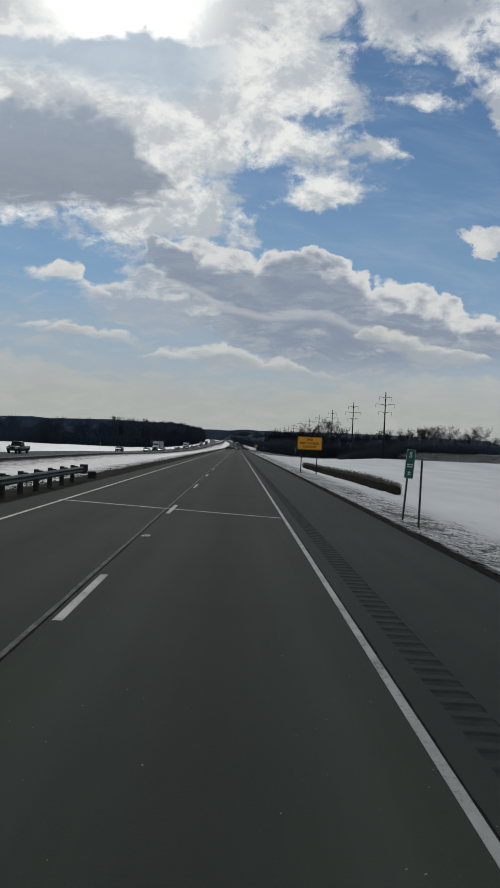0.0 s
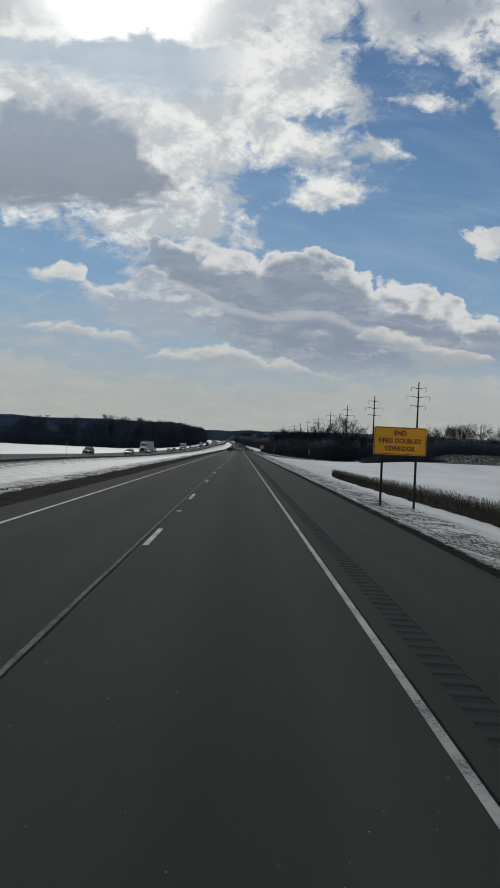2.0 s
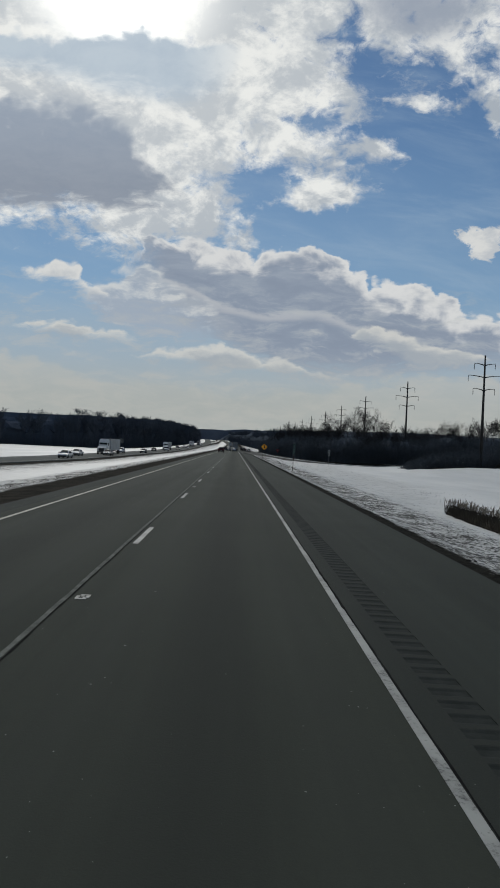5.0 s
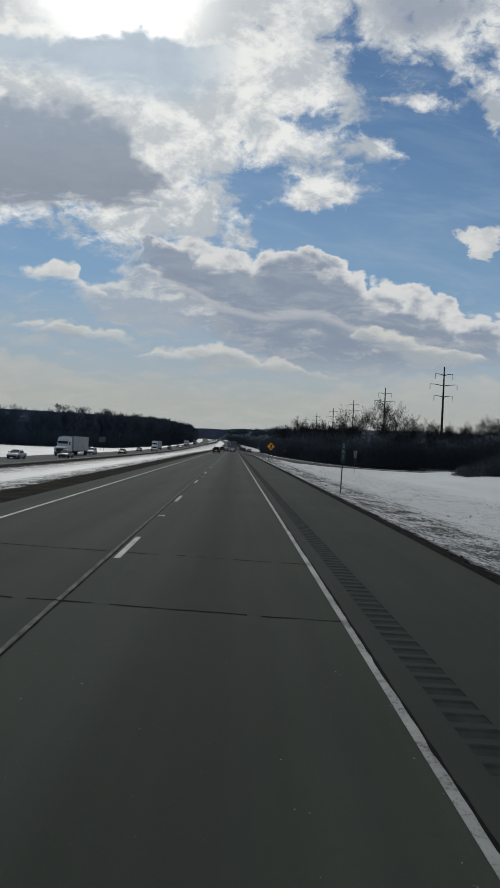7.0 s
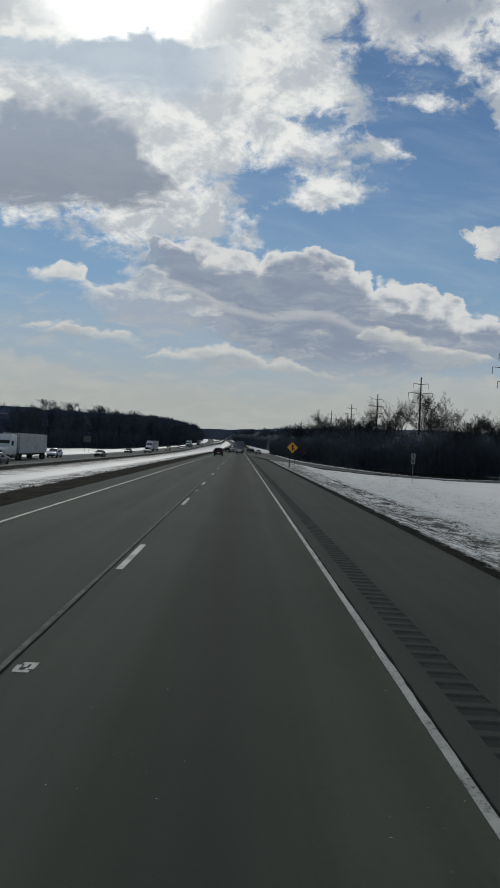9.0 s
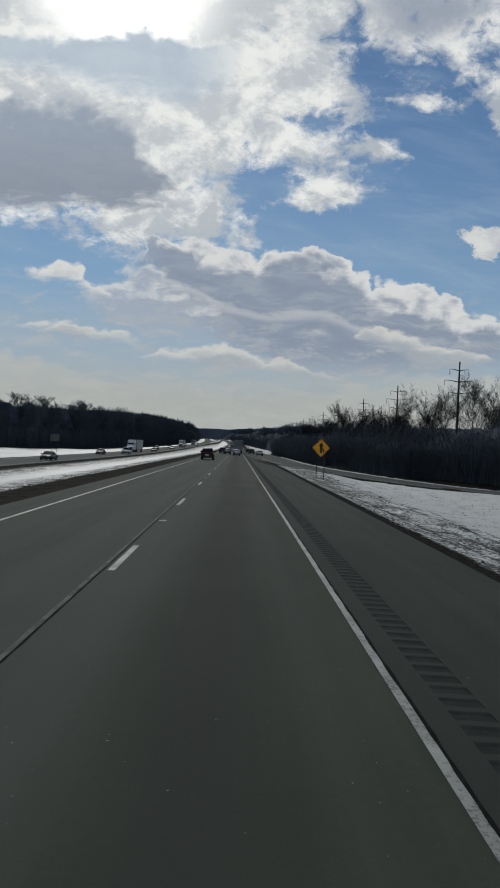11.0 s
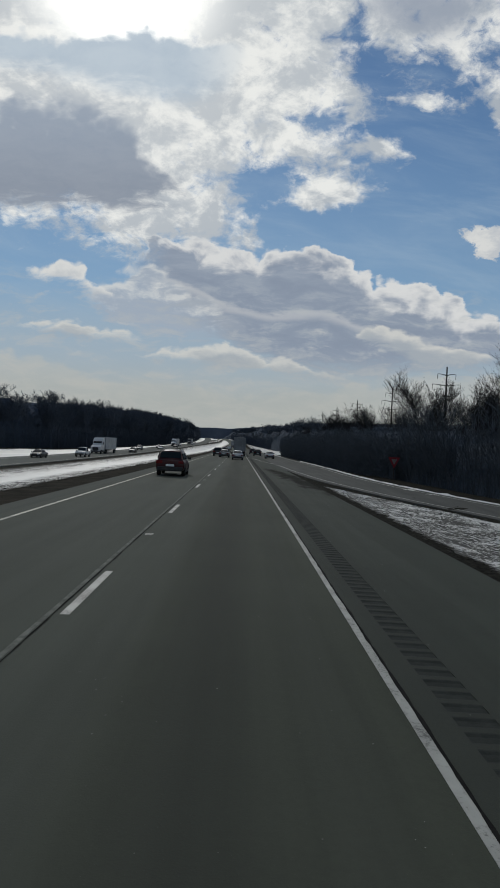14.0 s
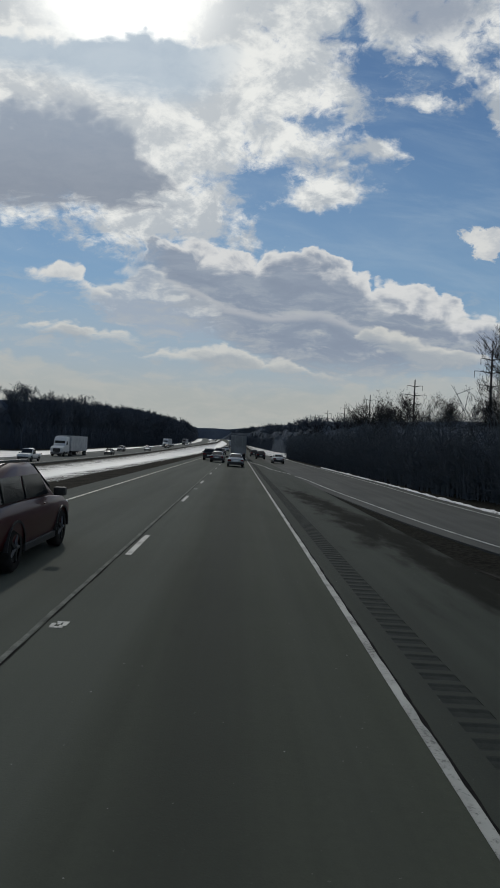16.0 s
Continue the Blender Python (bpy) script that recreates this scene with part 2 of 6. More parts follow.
tone = g.mix(g.math("MULTIPLY", run, g.step(side, 0.32, 0.22, 0.0, 0.5)), tone, (0.55, 0.56, 0.57, 1))
colour = g.mix(g.math("MULTIPLY", m, g.step(side, -0.20, -0.11)), colour, tone)
m, down = slab(TAIL_TOP, TAIL_FOOT, 1.2, 0.020, 0.030, 0.10)
tone = g.mix(g.step(g.math("MULTIPLY_ADD", wisp, 0.20, down), 0.0, 0.05), (0.60, 0.62, 0.62, 1), (0.345, 0.40, 0.475, 1))
colour = g.mix(g.math("MULTIPLY", m, g.step(g.math("MULTIPLY_ADD", wisp, 0.3, side), 0.02, -0.12, 0.0, 0.9)), colour, tone)
m, down = slab(PUFF_TOP, PUFF_FOOT, 0.9, 0.010, 0.016, 0.05)
colour = g.mix(m, colour, g.mix(g.step(g.math("MULTIPLY_ADD", mottle, 0.07, down), 0.006, 0.05), (0.66, 0.67, 0.66, 1), (0.45, 0.485, 0.52, 1)))

# streaks over the horizon, then the pale haze that they sink into
for top, foot, bright in ((STREAK_A_TOP, STREAK_A_FOOT, 0.9), (STREAK_C_TOP, STREAK_C_FOOT, 0.9), (STREAK_B_TOP, STREAK_B_FOOT, 0.9)):
    m, down = slab(top, foot, 0.70, 0.008, 0.018, 0.06)
    tone = g.mix(g.step(g.math("MULTIPLY_ADD", wisp, 0.03, down), 0.004, 0.026), (0.60, 0.605, 0.58, 1), (0.36, 0.40, 0.44, 1))
    colour = g.mix(g.math("MULTIPLY", m, bright), colour, tone)
colour = g.mix(g.math("MULTIPLY", g.step(wisp, -0.03, 0.20), g.math("MULTIPLY", g.step(rise, 0.30, 0.18), 0.6)), colour, (0.43, 0.46, 0.475, 1))
low_edge = g.math("SUBTRACT", g.math("MULTIPLY_ADD", billow, 0.7, line(side_w, LOW_TOP)), rise)
low_edge = g.math("MULTIPLY_ADD", wisp, 0.03, low_edge)
colour = g.mix(g.step(low_edge, -0.004, 0.012, 0.0, 0.55), colour, (0.475, 0.485, 0.46, 1))
colour = g.mix(g.step(rise, 0.155, 0.05, 0.0, 0.88), colour, g.mix(g.step(wisp, -0.2, 0.2), (0.385, 0.41, 0.395, 1), (0.435, 0.445, 0.42, 1)))
back = g.node("ShaderNodeBackground", Color=colour, Strength=1.0)
g.tree.links.new(back.outputs[0], g.node("ShaderNodeOutputWorld").inputs[0])


# ---- materials ----
def material(name, rough=0.6, metal=0.0):
    """A new node material: the material, its net and its shader."""
    m = bpy.data.materials.new(name)
    m.use_nodes = True
    n = Net(m.node_tree)
    bsdf = n.node("ShaderNodeBsdfPrincipled", Roughness=rough, Metallic=metal)
    n.tree.links.new(bsdf.outputs[0], n.node("ShaderNodeOutputMaterial").inputs[0])
    return m, n, bsdf


def place(n):
    return n.node("ShaderNodeNewGeometry").outputs["Position"]


def bump(n, bsdf, height, strength, distance):
    b = n.node("ShaderNodeBump", Strength=strength, Distance=distance, Height=height)
    n.tree.links.new(b.outputs[0], bsdf.inputs["Normal"])


def plain(name, a, b, scale, rough=0.6, metal=0.0, relief=0.15, local=True, deep=0.01, spread=(0.35, 0.68)):
    """Two tones mixed by a coarse and a fine noise, with a fine relief."""
    m, n, bsdf = material(name, rough, metal)
    n.put(bsdf.inputs["Specular IOR Level"], 0.08 if rough > 0.8 else 0.4)
    at = n.node("ShaderNodeTexCoord").outputs["Object"] if local else place(n)
    coarse, fine = n.noise(at, scale, 5).outputs[0], n.noise(at, scale * 9, 4).outputs[0]
    f = n.step(n.math("ADD", n.math("MULTIPLY", coarse, 0.65), n.math("MULTIPLY", fine, 0.35)), *spread)
    n.put(bsdf.inputs["Base Color"], n.mix(f, (*a, 1), (*b, 1)))
    n.put(bsdf.inputs["Roughness"], n.math("ADD", rough - 0.08, n.math("MULTIPLY", fine, 0.16)))
    if relief:
        bump(n, bsdf, fine, relief, deep)
    return m


def asphalt(name, a, b, wheel_paths):
    """Worn paving: stones, long stains, and darker or lighter bands along the way."""
    m, n, bsdf = material(name, 0.78)
    at = place(n)
    px, py, pz = n.node("ShaderNodeSeparateXYZ", Vector=at).outputs
    grit = n.noise(at, 60.0, 3, 0.7).outputs[0]
    speck = n.noise(at, 14.0, 3, 0.7).outputs[0]
    long_at = n.vec(n.math("MULTIPLY", px, 1.6), n.math("MULTIPLY", py, 0.05), 0.0)
    stain = n.noise(long_at, 1.0, 5, 0.6).outputs[0]
    patch = n.noise(at, 0.25, 4, 0.6).outputs[0]
    f = n.math("ADD", n.math("MULTIPLY", stain, 0.5), n.math("MULTIPLY", patch, 0.3))
    f = n.math("ADD", f, n.math("MULTIPLY", speck, 0.2))
    f = n.step(f, 0.33, 0.68)
    colour = n.mix(f, (*a, 1), (*b, 1))
    for cx, width, amount in wheel_paths:
        d = n.math("DIVIDE", n.math("SUBTRACT", px, cx), width)
        band = n.math("MULTIPLY", n.math("EXPONENT", n.math("MULTIPLY", n.math("MULTIPLY", d, d), -1.0)), abs(amount))
        tone = (0.031, 0.033, 0.030, 1) if amount > 0 else (0.080, 0.085, 0.074, 1)
        colour = n.mix(n.math("MULTIPLY", band, n.math("ADD", 0.55, n.math("MULTIPLY", stain, 0.8))), colour, tone)
    colour = n.mix(n.step(grit, 0.62, 0.78, 0.0, 0.35), colour, (0.10, 0.105, 0.098, 1))
    newer = n.math("MULTIPLY", n.step(px, -0.7, -1.8), n.step(py, 90.0, 220.0))
    colour = n.mix(n.math("MULTIPLY", newer, n.math("ADD", 0.22, n.math("MULTIPLY", stain, 0.5))), colour, (0.094, 0.102, 0.088, 1))
    # the older, darker stretch before the joints
    old = n.math("MULTIPLY", n.step(py, 60.0, 200.0, 0.52, 0.0), n.step(py, 16.0, 24.0, 0.55, 1.0))
    colour = n.mix(old, colour, (0.026, 0.0295, 0.0265, 1))
    # grit and mud thrown where the ramp joins
    along = n.math("MULTIPLY", n.step(py, 296.0, 307.0), n.step(py, 346.0, 330.0))
    mid = n.math("MULTIPLY_ADD", n.math("SUBTRACT", py, 306.0), -0.075, 5.3)
    off = n.math("DIVIDE", n.math("SUBTRACT", px, mid), n.step(py, 304.0, 334.0, 1.5, 0.75))
    streak = n.noise(n.vec(n.math("MULTIPLY", px, 1.3), n.math("MULTIPLY", py, 0.35), 3.0), 1.0, 6, 0.62).outputs[0]
    grime = n.math("MULTIPLY", n.math("EXPONENT", n.math("MULTIPLY", n.math("MULTIPLY", off, off), -1.0)), along)
    grime = n.step(n.math("ADD", grime, n.math("MULTIPLY", n.math("SUBTRACT", streak, 0.5), 2.2)), 0.25, 0.95, 0.0, 0.85)
    grime = n.math("MULTIPLY", grime, n.step(along, 0.0, 0.2))
    colour = n.mix(grime, colour, (0.012, 0.0115, 0.0095, 1))
    n.put(bsdf.inputs["Specular IOR Level"], n.math("MULTIPLY_ADD", grime, -0.07, 0.08))
    fleck = n.noise(at, 22.0, 2, 0.5).outputs[0]
    colour = n.mix(n.step(fleck, 0.755, 0.80, 0.0, 0.7), colour, (0.34, 0.34, 0.32, 1))
    n.put(bsdf.inputs["Base Color"], colour)
    n.put(bsdf.inputs["Roughness"], n.math("ADD", 0.78, n.math("MULTIPLY", speck, 0.2)))
    bump(n, bsdf, n.math("ADD", grit, n.math("MULTIPLY", speck, 0.6)), 0.45, 0.006)
    return m


def road_paint(name, colour):
    """Worn road paint: chipped through to the paving."""
    m, n, bsdf = material(name, 0.65)
    at = place(n)
    chips = n.noise(at, 26.0, 6, 0.7).outputs[0]
    wide = n.noise(at, 1.4, 4, 0.6).outputs[0]
    f = n.step(n.math("ADD", n.math("MULTIPLY", chips, 0.6), n.math("MULTIPLY", wide, 0.4)), 0.36, 0.50)
    dirty = n.mix(n.step(wide, 0.3, 0.7), (*[c * 0.62 for c in colour], 1), (*colour, 1))
    n.put(bsdf.inputs["Base Color"], n.mix(f, (0.06, 0.06, 0.056, 1), dirty))
    bump(n, bsdf, chips, 0.2, 0.004)
    return m


def snow_ground():
    """Snow on fields, with bare earth and dead grass along the road edges."""
    m, n, bsdf = material("snow", 0.55)
    at = place(n)
    px, py, pz = n.node("ShaderNodeSeparateXYZ", Vector=at).outputs
    lump = n.noise(at, 0.9, 7, 0.62).outputs[0]
    drift = n.noise(n.vec(n.math("MULTIPLY", px, 0.10), n.math("MULTIPLY", py, 0.03), 0.0), 1.0, 6, 0.6).outputs[0]
    grain = n.noise(at, 7.0, 6, 0.65).outputs[0]
    rag = n.math("ADD", n.math("MULTIPLY", n.math("SUBTRACT", lump, 0.5), 1.0), n.math("MULTIPLY", n.math("SUBTRACT", grain, 0.5), 0.55))
    edge = n.math("ADD", px, n.math("MULTIPLY", rag, 1.3))
    merged = n.step(py, 303.0, 316.0)

    def band(lo, hi, soft):
        return n.math("MULTIPLY", n.step(edge, lo - soft, lo + soft), n.step(edge, hi + soft, hi - soft))

    rim = n.math("ADD", edge, n.step(py, 190.0, 330.0, 0.0, 0.5))
    bare = n.math("MAXIMUM", band(3.0, 5.74, 0.12), n.math("MULTIPLY", n.step(rim, -9.5, -9.0), n.step(px, 0.0, -5.0)))
    bare = n.math("MAXIMUM", bare, n.math("MULTIPLY", n.step(n.math("MULTIPLY_ADD", rag, 5.0, px), -24.6, -26.2), n.step(px, -31.0, -30.0)))
    bare = n.math("MAXIMUM", bare, band(-40.3, -36.5, 0.5))
    bare = n.math("MAXIMUM", bare, n.math("MULTIPLY", band(3.0, 7.6, 0.5), merged))
    # clods, melt holes and thrown dirt, thickest beside the shoulders
    reach = n.step(py, 120.0, 200.0, 0.0, 14.0)
    near = n.math("MULTIPLY", n.step(n.math("SUBTRACT", px, reach), 15.0, 8.0), n.step(px, 0.0, 4.0))
    near = n.math("MULTIPLY", near, n.math("SUBTRACT", 1.0, n.step(px, 8.0, 14.0, 0.0, 0.45)))
    near = n.math("MAXIMUM", near, n.math("MULTIPLY", n.step(px, -13.5, -10.2), n.step(px, 0.0, -5.0)))
    near = n.math("MAXIMUM", near, n.math("MULTIPLY", n.math("MULTIPLY", n.step(px, -19.0, -24.0), n.step(px, -46.0, -38.0)), 0.9))
    pits = n.noise(at, 7.5, 5, 0.65).outputs[0]
    clods = n.math("ADD", n.math("MULTIPLY", lump, 0.30), n.math("ADD", n.math("MULTIPLY", grain, 0.25), n.math("MULTIPLY", pits, 0.45)))
    deep_ = n.step(py, 240.0, 290.0, 0.165, 0.178)
    holes = n.step(clods, n.math("SUBTRACT", 0.648, n.math("MULTIPLY", near, deep_)), n.math("SUBTRACT", 0.676, n.math("MULTIPLY", near, deep_)))
    holes = n.math("MULTIPLY", holes, n.step(near, 0.02, 0.3))
    dirt = n.math("MAXIMUM", bare, n.math("MULTIPLY", holes, 0.85))
    # wheel ruts torn through the snow: middle, from, to, half width
    sway = n.math("MULTIPLY_ADD", n.math("SUBTRACT", n.noise(n.vec(0.0, py, 0.0), 0.12, 3, 0.5).outputs[0], 0.5), 1.6, px)
    for mid, y0, y1, half in ((7.5, 168, 214, 0.16), (8.5, 190, 246, 0.22), (9.7, 214, 262, 0.20), (7.3, 226, 290, 0.16), (10.9, 236, 276, 0.24), (7.0, 60, 104, 0.12)):
        off = n.math("ABSOLUTE", n.math("SUBTRACT", sway, mid))
        off = n.math("MULTIPLY_ADD", n.math("SUBTRACT", pits, 0.5), 1.1, off)
        rut = n.math("MULTIPLY", n.step(off, half, half * 0.4), n.math("MULTIPLY", n.step(py, y0, y0 + 8.0), n.step(py, y1, y1 - 8.0)))
        dirt = n.math("MAXIMUM", dirt, n.math("MULTIPLY", rut, n.step(lump, 0.38, 0.56, 0.0, 0.9)))
    litter = n.node("ShaderNodeAttribute")
    litter.attribute_name = "litter"
    dirt = n.math("MAXIMUM", dirt, n.step(n.math("SUBTRACT", litter.outputs["Fac"], clods), -0.04, 0.06))
    earth = n.mix(n.step(grain, 0.35, 0.65), (0.009, 0.0090, 0.0075, 1), (0.026, 0.0250, 0.0200, 1))
    earth = n.mix(n.step(px, -3.0, -6.0, 0.0, 0.7), earth, n.mix(n.step(lump, 0.3, 0.7), (0.020, 0.018, 0.014, 1), (0.050, 0.044, 0.034, 1)))
    white = n.mix(n.step(drift, 0.3, 0.7), (0.61, 0.605, 0.57, 1), (0.745, 0.73, 0.685, 1))
    white = n.mix(n.math("MULTIPLY", near, n.step(lump, 0.25, 0.65, 0.2, 0.8)), white, (0.42, 0.415, 0.385, 1))
    white = n.mix(n.math("MULTIPLY", near, n.step(pits, 0.50, 0.66, 0.0, 0.60)), white, (0.20, 0.195, 0.18, 1))
    old = n.math("MULTIPLY", n.math("MULTIPLY", n.step(px, -7.0, -9.0), n.step(px, -27.0, -24.0)), n.step(py, 190.0, 90.0, 0.15, 0.95))
    white = n.mix(n.math("MULTIPLY", old, n.step(lump, 0.2, 0.7, 0.5, 1.0)), white, (0.22, 0.225, 0.22, 1))
    n.put(bsdf.inputs["Base Color"], n.mix(dirt, white, earth))
    n.put(bsdf.inputs["Roughness"], n.math("ADD", 0.5, n.math("MULTIPLY", dirt, 0.5)))
    n.put(bsdf.inputs["Specular IOR Level"], n.math("MULTIPLY_ADD", dirt, -0.28, 0.3))
    relief = n.math("ADD", n.math("MULTIPLY", lump, n.math("ADD", 0.25, near)), n.math("MULTIPLY", grain, 0.35))
    bump(n, bsdf, relief, 0.55, 0.22)
    return m


def glassy(name, colour, rough=0.06):
    m, n, bsdf = material(name, rough)
    n.put(bsdf.inputs["Base Color"], (*colour, 1))
    n.put(bsdf.inputs["Specular IOR Level"], 0.3)
    return m


def paint(name, colour, metal=0.1):
    """Car paint under a clear coat, with road film on it."""
    m, n, bsdf = material(name, 0.42, metal)
    at = n.node("ShaderNodeTexCoord").outputs["Object"]
    film = n.noise(at, 2.5, 6, 0.65).outputs[0]
    n.put(bsdf.inputs["Base Color"], n.mix(n.step(film, 0.4, 0.8, 0.0, 0.35), (*colour, 1), (*[c * 0.6 + 0.02 for c in colour], 1)))
    n.put(bsdf.inputs["Specular IOR Level"], 0.22)
    n.put(bsdf.inputs["Coat Weight"], 0.30)
    n.put(bsdf.inputs["Coat Roughness"], n.step(film, 0.3, 0.8, 0.03, 0.12))
    return m


MAIN_PAVING = asphalt("worn_paving", (0.0420, 0.0472, 0.0362), (0.0650, 0.0716, 0.0552), [(-0.2, 0.55, 0.48), (-4.0, 0.7, 0.35), (-1.25, 0.3, -0.25), (0.9, 0.3, -0.2), (-3.0, 0.35, -0.25), (-5.0, 0.4, -0.2)])
SHOULDER_PAVING = asphalt("shoulder_paving", (0.0370, 0.0425, 0.0350), (0.0545, 0.0620, 0.0510), [(2.15, 0.5, 0.4), (-6.25, 0.08, 0.7)])
FAR_PAVING = asphalt("far_paving", (0.075, 0.078, 0.075), (0.12, 0.124, 0.118), [])
RAMP_PAVING = asphalt("ramp_paving", (0.060, 0.062, 0.058), (0.095, 0.097, 0.090), [])
GROOVE = plain("groove_paving", (0.023, 0.0265, 0.024), (0.035, 0.0395, 0.0355), 5, 0.95, local=False)
SEAL = plain("pale_joint", (0.085, 0.089, 0.078), (0.20, 0.205, 0.180), 4, 0.95, local=False)
TAR = plain("crack_tar", (0.006, 0.006, 0.006), (0.015, 0.015, 0.014), 6, 1.0, local=False)
WHITE_LINE = road_paint("white_line", (0.34, 0.345, 0.315))
YELLOW_LINE = road_paint("yellow_line", (0.40, 0.385, 0.30))
SNOW = snow_ground()
MUD = plain("mud", (0.009, 0.0085, 0.007), (0.026, 0.023, 0.018), 0.8, 0.9, relief=0.6, local=False, deep=0.08)
DIRTY_SNOW = plain("dirty_snow", (0.17, 0.165, 0.15), (0.50, 0.50, 0.49), 1.3, 0.7, relief=0.6, local=False, deep=0.08, spread=(0.40, 0.56))
RIM_SNOW = plain("ploughed_snow", (0.30, 0.30, 0.29), (0.62, 0.62, 0.615), 1.6, 0.7, relief=0.5, local=False, deep=0.05, spread=(0.34, 0.5))
GALVANISED = plain("galvanised", (0.05, 0.056, 0.056), (0.10, 0.108, 0.105), 3, 0.65, 0.2)
RUSTY = plain("rusty_steel", (0.035, 0.027, 0.023), (0.085, 0.062, 0.048), 4, 0.75, 0.3)
WEATHERED = plain("weathered_post", (0.028, 0.026, 0.024), (0.07, 0.064, 0.055), 5, 0.85)
BARK = plain("bark", (0.0250, 0.0238, 0.0250), (0.0575, 0.0537, 0.0537), 3, 0.95, relief=0.4)
# woods colours lifted and blued to imitate haze, most in the HAZY and FAR tones
TWIG = plain("twig", (0.0532, 0.0630, 0.0728), (0.0868, 0.0966, 0.1078), 1, 0.95, relief=0)
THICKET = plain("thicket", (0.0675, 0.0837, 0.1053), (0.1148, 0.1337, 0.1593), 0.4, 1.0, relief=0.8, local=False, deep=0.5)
HAZY_THICKET = plain("hazed_thicket", (0.0529, 0.0713, 0.1012), (0.0805, 0.1012, 0.1334), 0.2, 1.0, relief=0.4, local=False, deep=0.3)
HAZY_TWIG = plain("hazed_twig", (0.0506, 0.0644, 0.0851), (0.0805, 0.0954, 0.1173), 1, 0.95, relief=0)
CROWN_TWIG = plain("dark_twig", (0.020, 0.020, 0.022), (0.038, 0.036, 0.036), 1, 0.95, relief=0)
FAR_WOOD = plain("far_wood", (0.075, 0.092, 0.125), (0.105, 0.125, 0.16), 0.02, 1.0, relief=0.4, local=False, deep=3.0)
REED = plain("dry_reed", (0.034, 0.030, 0.024), (0.085, 0.073, 0.056), 2, 0.9, relief=0, local=False)
REED_HEAD = plain("reed_head", (0.10, 0.085, 0.065), (0.22, 0.19, 0.15), 4, 0.95, relief=0, local=False)
AMBER = plain("amber_sheeting", (0.86, 0.34, 0.006), (0.92, 0.42, 0.012), 1.5, 0.45, relief=0)
# green sheeting and its figures darkened in colour, as a backlit sign in shade
SHADED_GREEN = plain("shaded_green_sheeting", (0.005, 0.022, 0.022), (0.008, 0.034, 0.032), 2, 0.5, relief=0)
PALE_GREEN = plain("pale_legend", (0.14, 0.21, 0.19), (0.22, 0.31, 0.28), 3, 0.5, relief=0)
GREEN = plain("green_sheeting", (0.0, 0.085, 0.058), (0.004, 0.125, 0.085), 2, 0.4, relief=0)
BLACK = plain("black_legend", (0.012, 0.012, 0.012), (0.025, 0.025, 0.025), 4, 0.5, relief=0)
SIGN_BROWN = plain("dark_sign_legend", (0.085, 0.014, 0.006), (0.13, 0.022, 0.009), 4, 0.5, relief=0)
WHITE = plain("white_sheeting", (0.62, 0.63, 0.62), (0.78, 0.78, 0.76), 3, 0.45, relief=0)
# red and dim white are darkened to give backlit sign faces their shade
RED = plain("red_sheeting", (0.17, 0.014, 0.020), (0.25, 0.022, 0.030), 3, 0.4, relief=0)
DIM_WHITE = plain("shaded_white_sheeting", (0.12, 0.125, 0.12), (0.20, 0.205, 0.20), 3, 0.5, relief=0)
GREY_BACK = plain("bare_aluminium", (0.26, 0.27, 0.27), (0.38, 0.39, 0.39), 3, 0.45, 0.6, relief=0)
STEEL_POLE = plain("weathered_pole", (0.012, 0.012, 0.012), (0.028, 0.027, 0.026), 2, 0.8, 0.1)
RUBBER = plain("tyre_rubber", (0.012, 0.012, 0.012), (0.028, 0.027, 0.026), 6, 0.85)
# alloy toned down so that the rims look shadowed
RIM = plain("alloy", (0.05, 0.052, 0.055), (0.11, 0.113, 0.115), 4, 0.45, 0.5, relief=0)
DARK_PLASTIC = plain("dark_plastic", (0.014, 0.014, 0.015), (0.032, 0.032, 0.033), 6, 0.6)
CAR_GLASS = glassy("car_glass", (0.012, 0.015, 0.017))
LAMP_RED = glassy("lamp_red", (0.13, 0.006, 0.008), 0.15)
LAMP_CLEAR = glassy("lamp_clear", (0.62, 0.64, 0.66), 0.12)
TRAILER_WHITE = plain("trailer_skin", (0.26, 0.275, 0.285), (0.40, 0.41, 0.415), 0.7, 0.5, relief=0.05)
# darker copy of the trailer skin, for truck rears that stand in shade
TRAILER_SHADED = plain("shaded_trailer_skin", (0.14, 0.15, 0.155), (0.23, 0.24, 0.245), 0.7, 0.5, relief=0.05)
PAINTS = {k: paint("paint_" + k, c) for k, c in dict(silver=(0.42, 0.43, 0.44), dark=(0.02, 0.021, 0.024), red=(0.040, 0.0015, 0.004), white=(0.52, 0.53, 0.53), blue=(0.04, 0.07, 0.14), grey=(0.13, 0.135, 0.14)).items()}


# ---- building helpers ----
def mesh(name, bm, mat, smooth=False):
    me = bpy.data.meshes.new(name)
    bmesh.ops.recalc_face_normals(bm, faces=bm.faces)
    bm.to_mesh(me)
    bm.free()
    me.materials.append(mat)
    if smooth:
        me.shade_smooth()
    return me


def raw(name, verts, faces, mat, smooth=False):
    me = bpy.data.meshes.new(name)
    me.from_pydata(verts, [], faces)
    me.materials.append(mat)
    if smooth:
        me.shade_smooth()
    return me


def part(name, data, parent, label="", mat=None, smooth=False):
    """One mesh object under a thing or a part; data is a bmesh (with mat) or a finished mesh."""
    me = mesh(name, data, mat, smooth) if isinstance(data, bmesh.types.BMesh) else data
    ob = new(name, me)
    ob.parent = parent
    return tagged(ob, label)


